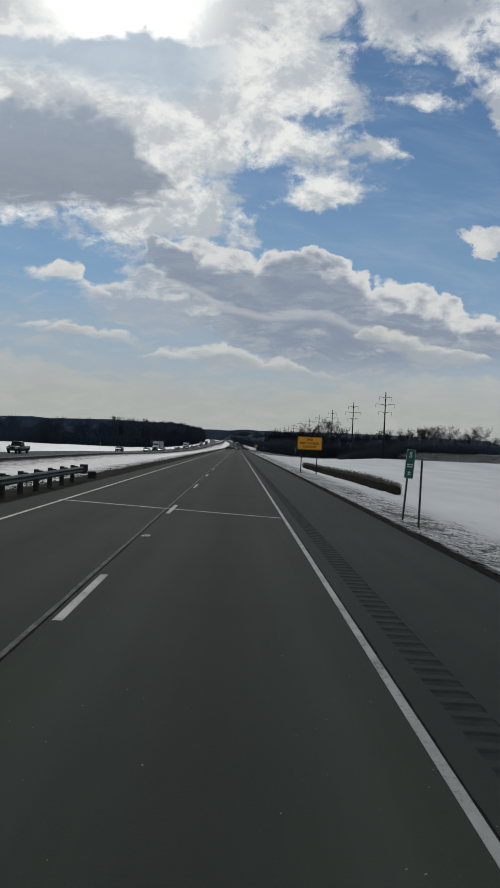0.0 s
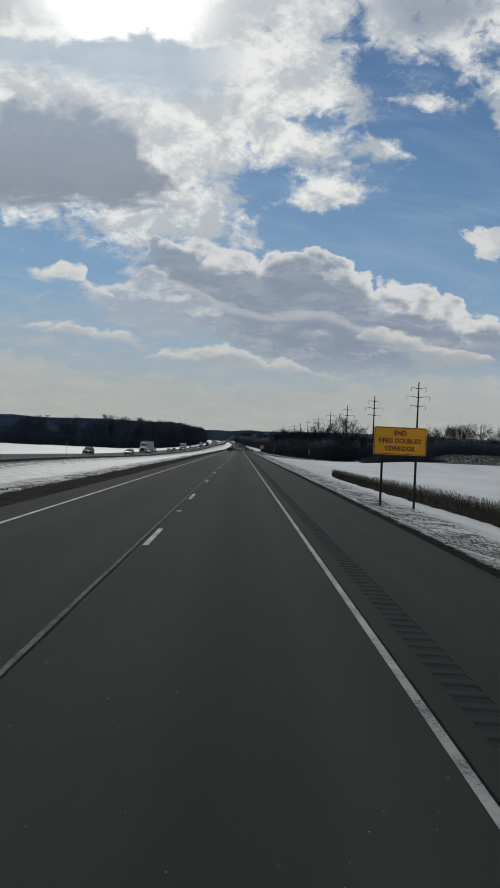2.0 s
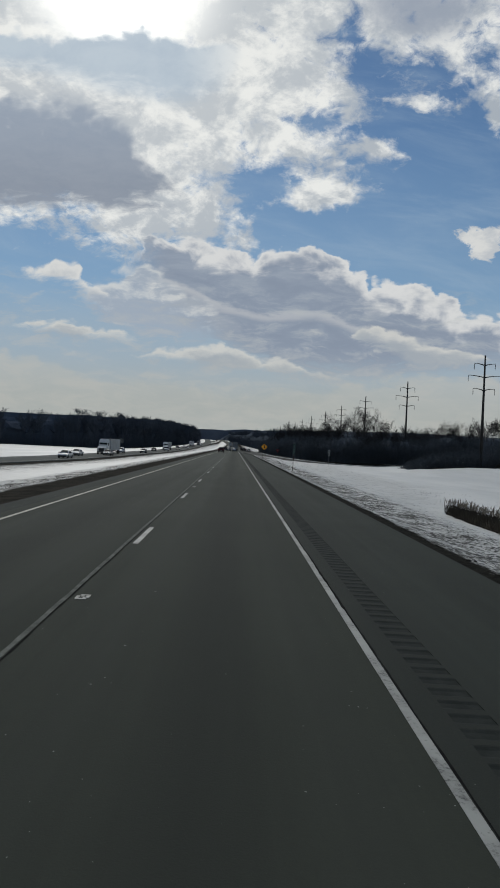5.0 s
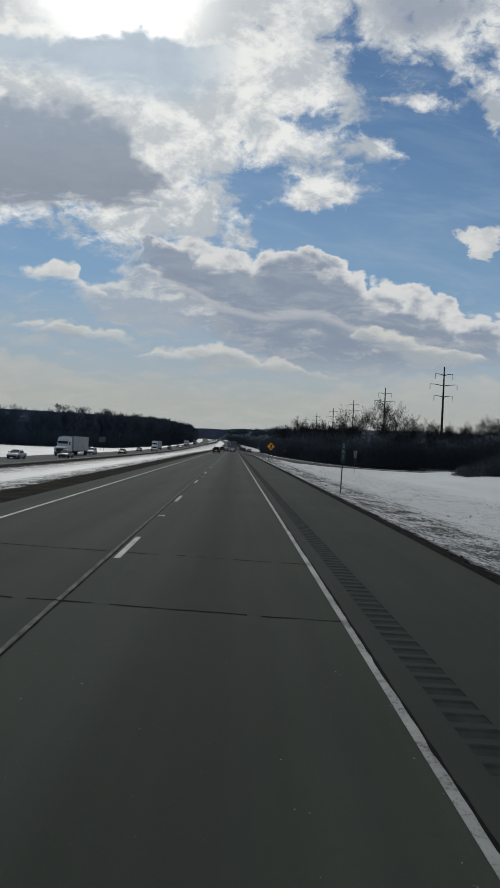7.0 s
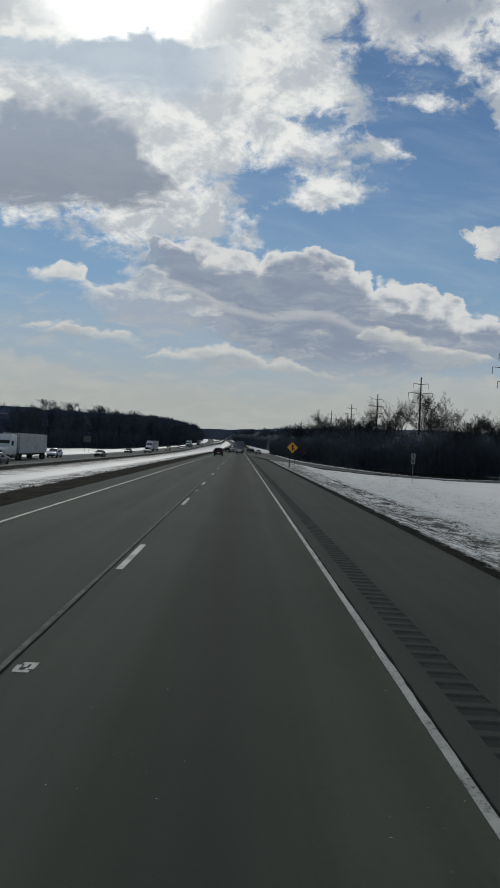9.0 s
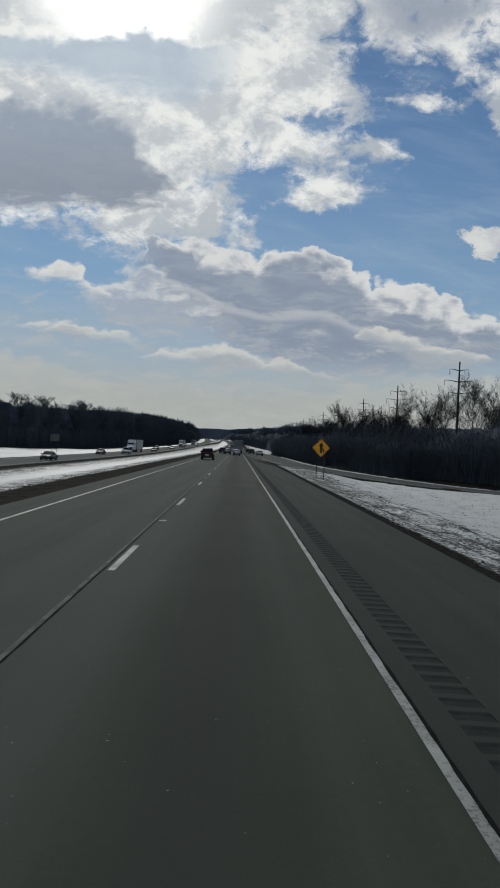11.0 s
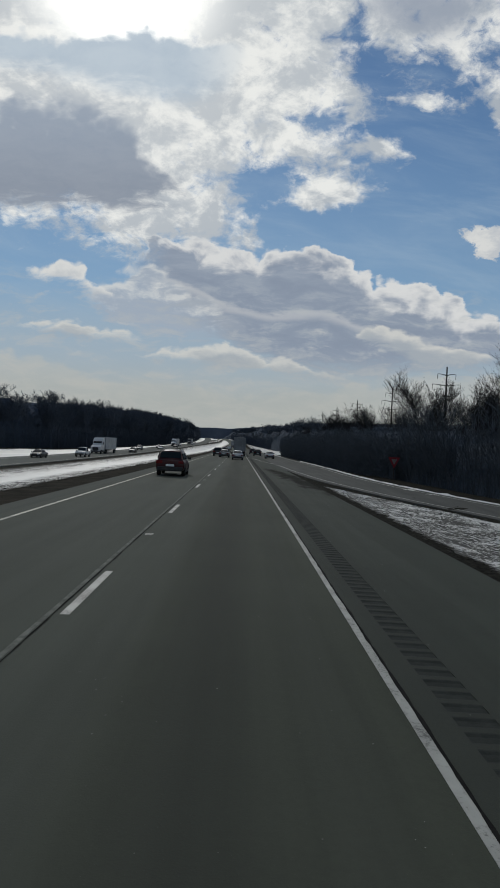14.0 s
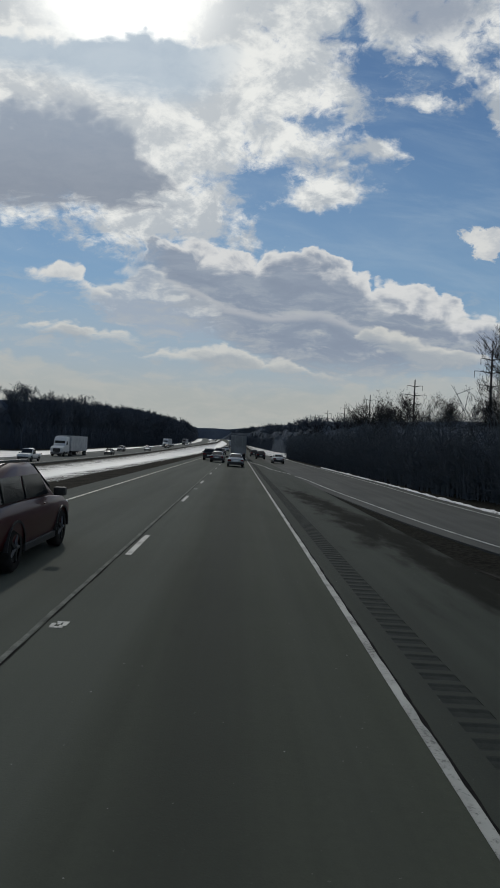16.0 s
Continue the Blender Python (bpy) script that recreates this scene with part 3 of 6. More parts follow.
def thing(name, label, category, m=None, group="", kind=""):
    ob = tagged(new(name), label, category, group, kind)
    ob.matrix_basis = m or Matrix()
    return ob


def box(x0, x1, y0, y1, z0, z1, bevel=0.0, bm=None):
    bm = bm or bmesh.new()
    vs = bmesh.ops.create_cube(bm, size=1)["verts"]
    for v in vs:
        v.co = Vector(((x0, x1)[v.co.x > 0], (y0, y1)[v.co.y > 0], (z0, z1)[v.co.z > 0]))
    if bevel:
        edges = list({e for v in vs for e in v.link_edges})
        bmesh.ops.bevel(bm, geom=edges, offset=bevel, segments=2, affect="EDGES", profile=0.6)
    return bm


def rod(a, b, r0, r1=None, sides=8, bm=None):
    """A tapered rod from a to b."""
    bm = bm or bmesh.new()
    a, b = Vector(a), Vector(b)
    m = Matrix.Translation((a + b) / 2) @ (b - a).to_track_quat("Z", "Y").to_matrix().to_4x4()
    bmesh.ops.create_cone(bm, cap_ends=True, segments=sides, radius1=r0, radius2=r0 if r1 is None else r1, depth=(b - a).length, matrix=m)
    return bm


def plate(points, y0, y1, bevel=0.0):
    """An outline in the xz plane, given a thickness along y."""
    bm = bmesh.new()
    f = bm.faces.new([bm.verts.new((x, y0, z)) for x, z in points])
    top = [v for v in bmesh.ops.extrude_face_region(bm, geom=[f])["geom"] if isinstance(v, bmesh.types.BMVert)]
    bmesh.ops.translate(bm, verts=top, vec=(0, y1 - y0, 0))
    if bevel:
        bmesh.ops.bevel(bm, geom=list(bm.edges), offset=bevel, segments=1, affect="EDGES")
    return bm


def rounded(w, h, r, n=4, cx=0.0, cz=0.0):
    out = []
    for k, (sx, sz) in enumerate(((1, 1), (-1, 1), (-1, -1), (1, -1))):
        for i in range(n + 1):
            a = math.pi / 2 * (k + i / n)
            out.append((cx + sx * (w / 2 - r) + r * math.cos(a), cz + sz * (h / 2 - r) + r * math.sin(a)))
    return out


def lettering(text, size, mat, name="lettering", bold=0.0, narrow=1.0):
    """Raised writing in the xz plane, facing -y, centred."""
    cu = bpy.data.curves.new(name, "FONT")
    cu.body, cu.size, cu.align_x, cu.align_y, cu.extrude, cu.resolution_u, cu.offset = text, size, "CENTER", "CENTER", 0.002, 3, bold
    ob = bpy.data.objects.new(name, cu)
    me = bpy.data.meshes.new_from_object(ob)
    me.transform(pose(0, 0, 0, 90, 0, 0) @ Matrix.Diagonal((narrow, 1, 1, 1)))
    me.materials.clear()
    me.materials.append(mat)
    bpy.data.objects.remove(ob)
    return me


def legend(parent, text, width, size, z, mat, bold):
    """A line of single letters, set to a given width."""
    rows = []
    for ch in text:
        if ch == " ":
            rows.append((None, size * 0.36))
            continue
        me = lettering(ch, size, mat, "letter", bold)
        xs_ = [v.co.x for v in me.vertices]
        rows.append((me, max(xs_) - min(xs_) + size * 0.10))
    total = sum(w_ for _, w_ in rows)
    k, x = width / total, -width / 2
    for me, w_ in rows:
        if me:
            mid = (max(v.co.x for v in me.vertices) + min(v.co.x for v in me.vertices)) / 2
            me.transform(Matrix.Diagonal((k, 1, 1, 1)))
            part("letter", me, parent).location = (x + w_ * k / 2 - mid * k, -0.012, z)
        x += w_ * k


# ---- the lie of the land ----
def ease(x, a, b):
    t = min(1.0, max(0.0, (x - a) / (b - a)))
    return t * t * (3 - 2 * t)


def blend(points, x):
    """A smooth line through (x, z) points."""
    if x <= points[0][0]:
        return points[0][1]
    for (x0, z0), (x1, z1) in zip(points, points[1:]):
        if x <= x1:
            return z0 + (z1 - z0) * ease(x, x0, x1)
    return points[-1][1]


def bend(y):
    """How far the road has swung from its straight line."""
    return -30.0 * max(0.0, (y - 620) / 900) ** 2 if y < 1900 else -60.5


def climb(y):
    """The road's height along the way: level, then a long rise to a crest."""
    s = min(1.0, max(0.0, (y - 430) / 1070))
    return 14.5 * s ** 1.7 - 9.0 * ease(y, 1500, 1900)


def road_z(x, y):
    return climb(y) - 0.018 * (x - bend(y))


# the entrance ramp: it comes down from the side, bends, and runs on beside the lanes (x, y, z, half width)
RAMP = [(170, 328, 3.0, 3.2), (130, 311, 1.8, 3.2), (100, 300, 0.7, 3.2), (75, 292, -0.4, 3.2), (54, 286, -1.2, 3.2), (38, 283.5, -1.6, 3.2), (27, 287, -1.45, 3.1),
        (19.5, 295, -1.12, 3.0), (13.6, 307, -0.72, 2.9), (9.9, 320, -0.40, 2.9), (8.6, 334, -0.26, 3.0), (8.2, 350, -0.19, 3.3), (8.2, 380, -0.17, 3.3), (8.2, 440, -0.17, 3.2)]


def spline(rows, steps):
    """A smooth line through rows of numbers."""
    out = []
    for i in range(len(rows) - 1):
        a, b, c, d = (np.array(rows[max(0, min(len(rows) - 1, k))], float) for k in (i - 1, i, i + 1, i + 2))
        for s in range(steps):
            t = s / steps
            out.append(0.5 * (2 * b + (c - a) * t + (2 * a - 5 * b + 4 * c - d) * t * t + (3 * b - a - 3 * c + d) * t ** 3))
    return np.array(out + [np.array(rows[-1], float)])


RAMP_LINE = spline(RAMP, 8)


def opp_drop(y):
    """How far the oncoming lanes lie below these before the rise."""
    return 0.60 + 0.85 * ease(y, 110, 245)


def opp_z(y):
    """The height of the oncoming lanes: a little lower at first, then level with these."""
    return climb(y) - opp_drop(y) * (1 - ease(y, 340, 720)) + 0.12 * ease(y, 340, 720)


def ramp_near(x, y):
    """How far a place lies from the ramp's middle, and the ramp's height there."""
    d = np.hypot(RAMP_LINE[:, 0] - x, RAMP_LINE[:, 1] - y)
    k = int(d.argmin())
    return d[k], RAMP_LINE[k, 2]


FIELD = [(5.0, -0.16), (8.0, -0.72), (16.0, -2.0), (60, -2.05), (110, -1.9), (150, 0.5)]
WOODSIDE = [(5.0, -0.16), (12.0, -0.34), (14.5, -0.62), (20, -1.1), (40, -0.6), (120, 0.5)]
LEFTSIDE = [(-400, 1.5), (-160, -1.6), (-60, -2.4), (-46, -2.25), (-38.5, -1.70), (-27.0, -1.70), (-24, -1.80), (-18, -1.80), (-11, -0.15), (-8.4, 0.02), (-6.9, 0.085)]


def land_z(x, y):
    r = x - bend(y)
    if r >= 4.6:
        k = ease(y, 262, 322)
        z = blend(FIELD, r) * (1 - k) + blend(WOODSIDE, r) * k
        # the far side of the frozen pond rises to a hedge, and behind it the bank of the ramp
        z += 1.95 * ease(r, 28, 56) * (1 - ease(r, 110, 150)) * ease(y, 205, 247) * (1 - ease(y, 268, 284))
        z += 3.2 * ease(r, 54, 74) * (1 - ease(r, 150, 210)) * ease(y, 249, 268) * (1 - ease(y, 296, 316))
        # the bank beyond the ramp, and the ramp's own bed
        z += (1.2 + 2.2 * ease(r, 60, 110)) * ease(y, 296 + 0.28 * max(0, r - 60), 330 + 0.28 * max(0, r - 60)) * ease(r, 26, 60) * (1 - ease(r, 230, 330))
        if 255 < y < 460 and 4.6 <= r < 190:
            d, rz = ramp_near(x, y)
            k = 1 - ease(d, 4.2, 12.0 if r > 14 else 6.5)
            z = z * (1 - k) + (rz - 0.06) * k
    elif r <= -6.85:
        z = blend(LEFTSIDE, r) + (1.60 - opp_drop(y) * (1 - ease(y, 340, 720)) + 0.20 * ease(y, 340, 720)) * ease(-r, 12, 26) * (1 - 0.9 * ease(-r, 42, 64))
    else:
        z = -0.13 - 0.018 * r
    far = ease(math.hypot(r, y - 300), 900, 2600)
    return climb(y) * (1 - 0.35 * far) + z


def left_edge(y):
    """The near edge of the woods beyond the oncoming lanes."""
    return blend([(380, -165), (425, -112), (475, -78), (530, -66), (700, -62), (900, -58), (1100, -46), (1400, -44)], y)


def right_edge(y):
    return blend([(330, 17.0), (345, 14.8), (420, 14.6), (490, 15.5), (540, 24), (620, 30), (800, 34)], y)


def ramp_side(x):
    """The front of the woods behind the ramp, for places well off the road."""
    return blend([(16, 332), (24, 308), (34, 297), (54, 298), (75, 306), (110, 330), (560, 460)], x)


def litter_at(x, y):
    """Dead leaves on the woods' floor (1), patchy on the bank (about a half), none on the fields (0)."""
    r = x - bend(y)
    if r < -45 and y > 385:
        return ease(left_edge(y) + 9 - r, 0, 8)
    if r > 40 and 240 < y <= 284:
        stray = 4.0 * noise.noise((x * 0.11, y * 0.11, 3.0)) + 2.0 * noise.noise((x * 0.3, y * 0.3, 5.0))
        return (0.56 + 0.44 * ease(r + stray, 62, 56)) * ease(r + 1.5 * stray, 41, 47) * ease(y + stray, 246, 250) * ease(y + stray, 281, 276) * ease(r + 4 * stray, 190, 150)
    if r > 60 and y > 280:
        return 0.50 if y > ramp_side(x) - 12 else 0.0
    if r > 4.6 and 284 < y < 436:
        d = np.hypot(RAMP_LINE[:, 0] - x, RAMP_LINE[:, 1] - y)
        k = int(d.argmin())
        outside = y > RAMP_LINE[k, 1] if r > 22 else x > RAMP_LINE[k, 0]
        return ease(d[k], 3.0, 3.9) * (1.0 - 0.45 * ease(r, 30, 46)) if outside else 0.62 * ease(d[k], 6.4, 4.6)
    if r > 11.0 and y >= 436:
        return ease(r, right_edge(y) - 3.4, right_edge(y) - 2.6)
    return 0.0


xs = [-3600, -2400, -1500, -1000, -700, -500, -380, -280, -210, -160, -125, -100, -82, -68, -58, -50, -45, -41, -38.5, -37, -36, -30, -28.5, -27, -26, -25, -24, -23, -22, -21, -20,
      -19, -18, -17, -16, -15, -14, -13, -12, -11, -10, -9.2, -8.7, -8.2, -7.7, -7.2, -6.9, -6.75, -4, -1, 2, 4.6, 5] + [5.4 + 0.2 * k for k in range(23)] + [10.1, 10.5, 11, 11.5, 12, 13, 14, 15, 16, 17.5, 19, 21, 23, 26, 30, 35, 40, 46, 53,
      60, 68, 78, 88, 98, 110, 125, 145, 180, 230, 300, 420, 600, 900, 1400, 2300, 3600]
ys = [-1500, -700, -300, -120, -60] + list(range(-40, 0, 4)) + [0.5 * k for k in range(660)] + list(range(330, 480, 3)) + list(range(480, 900, 12)) + list(range(900, 1600, 35)) + [1600, 1700, 1800, 1950, 2200, 2600, 3100, 3800]
verts, faces, litter = [], [], []
for y in ys:
    for x in xs:
        wave = 0.0
        if abs(x) > 8 and abs(x) < 300:
            d = max(0.0, min(1.0, (abs(x) - 8) / 3))
            if x > 0 or x < -39 or -20.5 < x < -9:
                wave = d * (0.10 * noise.noise((x * 0.35, y * 0.35, 0)) + 0.05 * noise.noise((x * 1.1, y * 0.9, 4)))
        if x > 16.5 and y < 250:
            wave *= 0.25 + 0.75 * ease(y, 130, 190)
        if 8 < x < 40 and 130 < y < 290:
            wave += 0.16 * ease(y, 130, 190) * noise.noise((x * 0.5, y * 0.28, 9))
        if 5.7 < x < 16 and 0 <= y < 300:
            # trodden and thrown snow on the verge
            k = ease(x, 5.7, 6.4) * (1 - 0.75 * ease(x, 9, 15)) * (0.7 + 0.5 * ease(y, 100, 200))
            wave += k * (0.055 * noise.noise((x * 3.1, y * 1.9, 2)) + 0.028 * noise.noise((x * 1.1, y * 0.6, 6)) + 0.03)
        if -13 < x < -8.6 and 0 <= y < 330:
            wave += 0.07 * ease(-x, 8.6, 9.4) * noise.noise((x * 1.4, y * 0.9, 3))
        verts.append((x + bend(y), y, land_z(x + bend(y), y) + wave))
        litter.append(litter_at(x + bend(y), y))
w = len(xs)
for j in range(len(ys) - 1):
    for i in range(w - 1):
        faces.append((j * w + i, j * w + i + 1, (j + 1) * w + i + 1, (j + 1) * w + i))
me = raw("ground", verts, faces, SNOW, True)
me.attributes.new("litter", "FLOAT", "POINT").data.foreach_set("value", litter)
tagged(new("ground", me), "snow-covered fields and verges with bare dirt along the road edges", "ground", kind="structure")


def strip(name, mat, left, right, y0, y1, lift=0.0, thick=0.12, step=4.0, z_of=road_z, cross=(0.0, 1.0)):
    """A long slab that follows the road between two lines, with a real thickness."""
    vs, fs = [], []
    n = max(1, int((y1 - y0) / step))
    k = len(cross)
    for i in range(n + 1):
        y = y0 + (y1 - y0) * i / n
        a = left(y) if callable(left) else left + bend(y)
        b = right(y) if callable(right) else right + bend(y)
        for f in cross:
            x = a + (b - a) * f
            vs.append((x, y, z_of(x, y) + lift))
        vs.append((b, y, z_of(b, y) + lift - thick))
        vs.append((a, y, z_of(a, y) + lift - thick))
    w = k + 2
    for i in range(n):
        for j in range(w):
            p, q = i * w + j, i * w + (j + 1) % w
            fs.append((p, q, q + w, p + w))
    fs.append(tuple(range(w))[::-1])
    fs.append(tuple(n * w + j for j in range(w)))
    return raw(name, vs, fs, mat)


END = 1880.0
road = tagged(new("road", strip("road", MAIN_PAVING, -6.22, 1.66, -60, END)), "two worn grey freeway lanes with stained wheel paths", "road", kind="structure")
tagged(new("shoulder_left", strip("shoulder_left", SHOULDER_PAVING, -6.98, -6.25, -60, END, -0.012)), "narrow dark paved shoulder beside the median", "shoulder", kind="structure")
# the outer shoulder with a milled band of grooves in it
tagged(new("shoulder_right", strip("shoulder_right", SHOULDER_PAVING, 2.35, 4.98, -60, END, -0.012)), "wide dark asphalt shoulder", "shoulder", kind="structure")
tagged(new("shoulder_seam", strip("shoulder_seam", SHOULDER_PAVING, 1.662, 1.97, -60, END, -0.008)), "dark strip of shoulder beside the edge line", "shoulder", kind="structure")
vs, fs = [], []
pitch_m, y = 0.3048, -6.0
while y < 470:
    for f, dz in ((0.0, -0.012), (0.28, -0.012), (0.42, -0.021), (0.78, -0.021), (0.92, -0.012)):
        for x in (1.97, 2.35):
            vs.append((x, y + f * pitch_m, road_z(x, y) + dz))
    y += pitch_m
fs = [(i, i + 1, i + 3, i + 2) for i in range(0, len(vs) - 2, 2)]
me = raw("rumble_strip", vs, fs, GROOVE)
me.materials.append(SHOULDER_PAVING)
for i, f in enumerate(me.polygons):
    f.material_index = 1 if i % 5 == 0 else 0
tagged(new("rumble_strip", me), "band of milled rumble grooves in the shoulder", "rumble strip", kind="stuff")
new("rumble_bed", strip("rumble_bed", SHOULDER_PAVING, 1.94, 2.38, 470, END, -0.012))
tagged(bpy.data.objects["rumble_bed"], "far shoulder paving beside the edge line", "shoulder", kind="structure")

tagged(new("road_opposite", strip("road_opposite", FAR_PAVING, -38.0, -27.6, -250, END, 0.02, z_of=lambda x, y: opp_z(y))), "pale grey carriageway for the oncoming traffic", "road", kind="structure")


def ribbon(name, mat, line, offset, half, lift, thick):
    """A slab along the ramp's line; offset and half width may follow the line."""
    vs, fs = [], []
    for i, row in enumerate(line):
        a, b = line[max(0, i - 1)], line[min(len(line) - 1, i + 1)]
        t = Vector((b[0] - a[0], b[1] - a[1], 0)).normalized()
        n = Vector((t.y, -t.x, 0))
        c = Vector((row[0], row[1], row[2] + lift)) + n * offset(row)
        h = half(row)
        vs += [c - n * h, c + n * h, c + n * h - Vector((0, 0, thick)), c - n * h - Vector((0, 0, thick))]
        if i:
            k = 4 * i
            fs += [(k - 4 + j, k - 4 + (j + 1) % 4, k + (j + 1) % 4, k + j) for j in range(4)]
    fs += [(3, 2, 1, 0), (len(vs) - 4, len(vs) - 3, len(vs) - 2, len(vs) - 1)]
    return raw(name, vs, fs, mat)


tagged(new("road_ramp", ribbon("road_ramp", RAMP_PAVING, RAMP_LINE, lambda r: 0.0, lambda r: r[3], 0.0, 0.15)), "grey entrance ramp that joins the freeway", "road", kind="structure")
tagged(new("road_merge", strip("road_merge", RAMP_PAVING, lambda y: 5.0 + bend(y), lambda y: blend([(440, 11.4), (520, 8.4), (620, 5.1)], y) + bend(y), 438, 620, -0.02)), "grey merging lane that tapers into the shoulder", "road", kind="structure")

def snow_rim():
    """A low ridge of ploughed snow along the outer edge of the ramp."""
    rows, vs, fs = [q for q in spline(RAMP, 40) if q[0] < 62 and q[1] < 392], [], []
    for i, row in enumerate(rows):
        a, b = rows[max(0, i - 1)], rows[min(len(rows) - 1, i + 1)]
        t = Vector((b[0] - a[0], b[1] - a[1], 0)).normalized()
        n = Vector((t.y, -t.x, 0)) 
        f = noise.noise((i * 0.23, 1, 1))
        c = Vector((row[0], row[1], row[2] - 0.03)) + n * (row[3] + 0.30 + 0.10 * noise.noise((i * 0.4, 5, 1)))
        half, up = 0.08 + 0.07 * f, max(0.02, 0.09 + 0.09 * f + 0.06 * noise.noise((i * 0.9, 3, 1)))
        vs += [c - n * half, c - n * half * 0.4 + Vector((0, 0, up)), c + n * half * 0.5 + Vector((0, 0, up * 0.8)), c + n * half * 1.3]
        if i:
            k = 4 * i
            fs += [(k - 4 + j, k - 3 + j, k + 1 + j, k + j) for j in range(3)]
    return raw("snow_rim", vs, fs, RIM_SNOW, True)


tagged(new("snow_rim", snow_rim()), "low ridge of ploughed snow along the ramp edge", "snow", kind="structure")


# ---- road markings, cracks ----
def marking(name, mat, label, left, right, y0, y1, step=4.0, lift=0.004, z_of=road_z):
    return tagged(new(name, strip(name, mat, left, right, y0, y1, lift, 0.003, step, z_of)), label, "road marking", kind="structure")


marking("edge_line", WHITE_LINE, "worn white edge line", 1.555, 1.652, -60, 1500)
marking("median_line", YELLOW_LINE, "worn pale yellow line beside the median", -5.83, -5.73, -60, 1500)
level = lambda x, y: opp_z(y) + 0.02
marking("opposite_line", WHITE_LINE, "worn edge line of the oncoming lanes", -36.2, -36.05, -250, 1500, z_of=level)
marking("opposite_median_line", YELLOW_LINE, "worn yellow line of the oncoming lanes", -28.7, -28.58, -250, 1500, z_of=level)
tagged(new("ramp_line", ribbon("ramp_line", WHITE_LINE, [q for q in RAMP_LINE if q[1] < 352 and q[0] < 60], lambda r: -r[3] + 0.75, lambda r: 0.06, 0.006, 0.004)), "white line along the inner ramp edge", "road marking", kind="structure")
tagged(new("ramp_edge_line", ribbon("ramp_edge_line", WHITE_LINE, [q for q in RAMP_LINE if q[0] < 60], lambda r: r[3] - 0.7, lambda r: 0.06, 0.006, 0.004)), "white line along the outer ramp edge", "road marking", kind="structure")
marking("merge_line", WHITE_LINE, "white line where the ramp joins the lanes", lambda y: blend([(350, 5.55), (375, 3.4), (400, 1.9)], y), lambda y: blend([(350, 5.67), (375, 3.52), (400, 2.02)], y), 350, 400, 2.0, 0.012,
        z_of=lambda x, y: road_z(x, y) if x < 5 else -0.185)
DASH, FIRST = 12.192, 7.55
dash = tagged(new("lane_dash", strip("lane_dash", WHITE_LINE, -2.07, -1.95, 0.15, 2.90, 0.004, 0.003, 1.0)), "worn white lane dash", "lane dash", "lane dashes")
for k in range(-2, 62):
    y = FIRST + DASH * k
    ob = dash if k == -2 else copy_thing(dash, Matrix())
    ob.matrix_basis = Matrix.Translation((bend(y), y, climb(y)))
# worn reflector seats on every second gap
bm = bmesh.new()
for x0, x1, y0, y1 in ((-0.085, 0.065, -0.14, -0.08), (-0.05, 0.09, 0.08, 0.13), (-0.095, -0.045, -0.09, 0.055), (0.035, 0.09, -0.055, 0.085), (-0.03, 0.01, 0.0, 0.085), (0.01, 0.04, -0.09, -0.02)):
    box(x0, x1, y0, y1, 0.0, 0.006, 0.0, bm)
seat_mesh = mesh("reflector_seat", bm, WHITE_LINE)
for k in range(-1, 18):
    y = 15.0 + 24.384 * k
    ob = tagged(new("reflector_seat", seat_mesh), "worn white seat of a lost road reflector", "road reflector", "reflector seats")
    ob.matrix_basis = Matrix.Translation((-1.98, y, road_z(-1.98, y)))

rng = random.Random(5)


def crack(y0, x0, x1, skew, width, name="crack", mat=TAR, label="dark ragged crack across the lanes", rough=0.02):
    vs, fs = [], []
    n = int((x1 - x0) / 0.18)
    drift = 0.0
    for i in range(n + 1):
        x = x0 + (x1 - x0) * i / n
        drift = drift * 0.85 + rng.uniform(-rough, rough)
        y = y0 + skew * (x + 2) + drift
        wd = width * rng.uniform(0.15, 1.0) if rough else width
        for s in (-1, 1):
            vs.append((x, y + s * wd / 2, road_z(x, y) + 0.003))
        if i and not (rough and rng.random() < 0.10):
            a = 2 * i
            fs.append((a - 2, a, a + 1, a - 1))
    return tagged(new(name, raw(name, vs, fs, mat)), label, "road crack" if mat is TAR else "road marking", kind="structure")


crack(21.3, -5.9, 1.5, -0.20, 0.16, "transverse_line", WHITE_LINE, "thin worn white line across both lanes", 0.0)
for y0 in (29.0, 31.8, 150.6, 154.7):
    crack(y0, -5.9, 1.6, -0.05, 0.085)


def seam_crack(x0, y0, y1, width, mat=TAR, label="dark open joint between the lanes"):
    vs, fs, drift, n = [], [], 0.0, int((y1 - y0) / 0.2)
    for i in range(n + 1):
        y = y0 + (y1 - y0) * i / n
        drift = drift * 0.8 + rng.uniform(-0.004, 0.004)
        wd = width * (rng.uniform(0.3, 1.0) if mat is TAR else rng.uniform(0.75, 1.0))
        for s in (-1, 1):
            x = x0 + drift + s * wd / 2
            vs.append((x, y, road_z(x, y) + (0.006 if mat is TAR else 0.003)))
        if i:
            a = 2 * i
            fs.append((a - 2, a - 1, a + 1, a))
    return tagged(new("seam_crack", raw("seam_crack", vs, fs, mat)), label, "road crack", kind="structure")


seam_crack(-2.145, -20, 420, 0.030)
seam_crack(-2.20, -20, 420, 0.072, SEAL, "pale worn strip beside the lane joint")
seam_crack(1.668, -20, 118, 0.028)
seam_crack(1.662, 112, 420, 0.05)


def ground_at(x, y):
    return land_z(x, y)


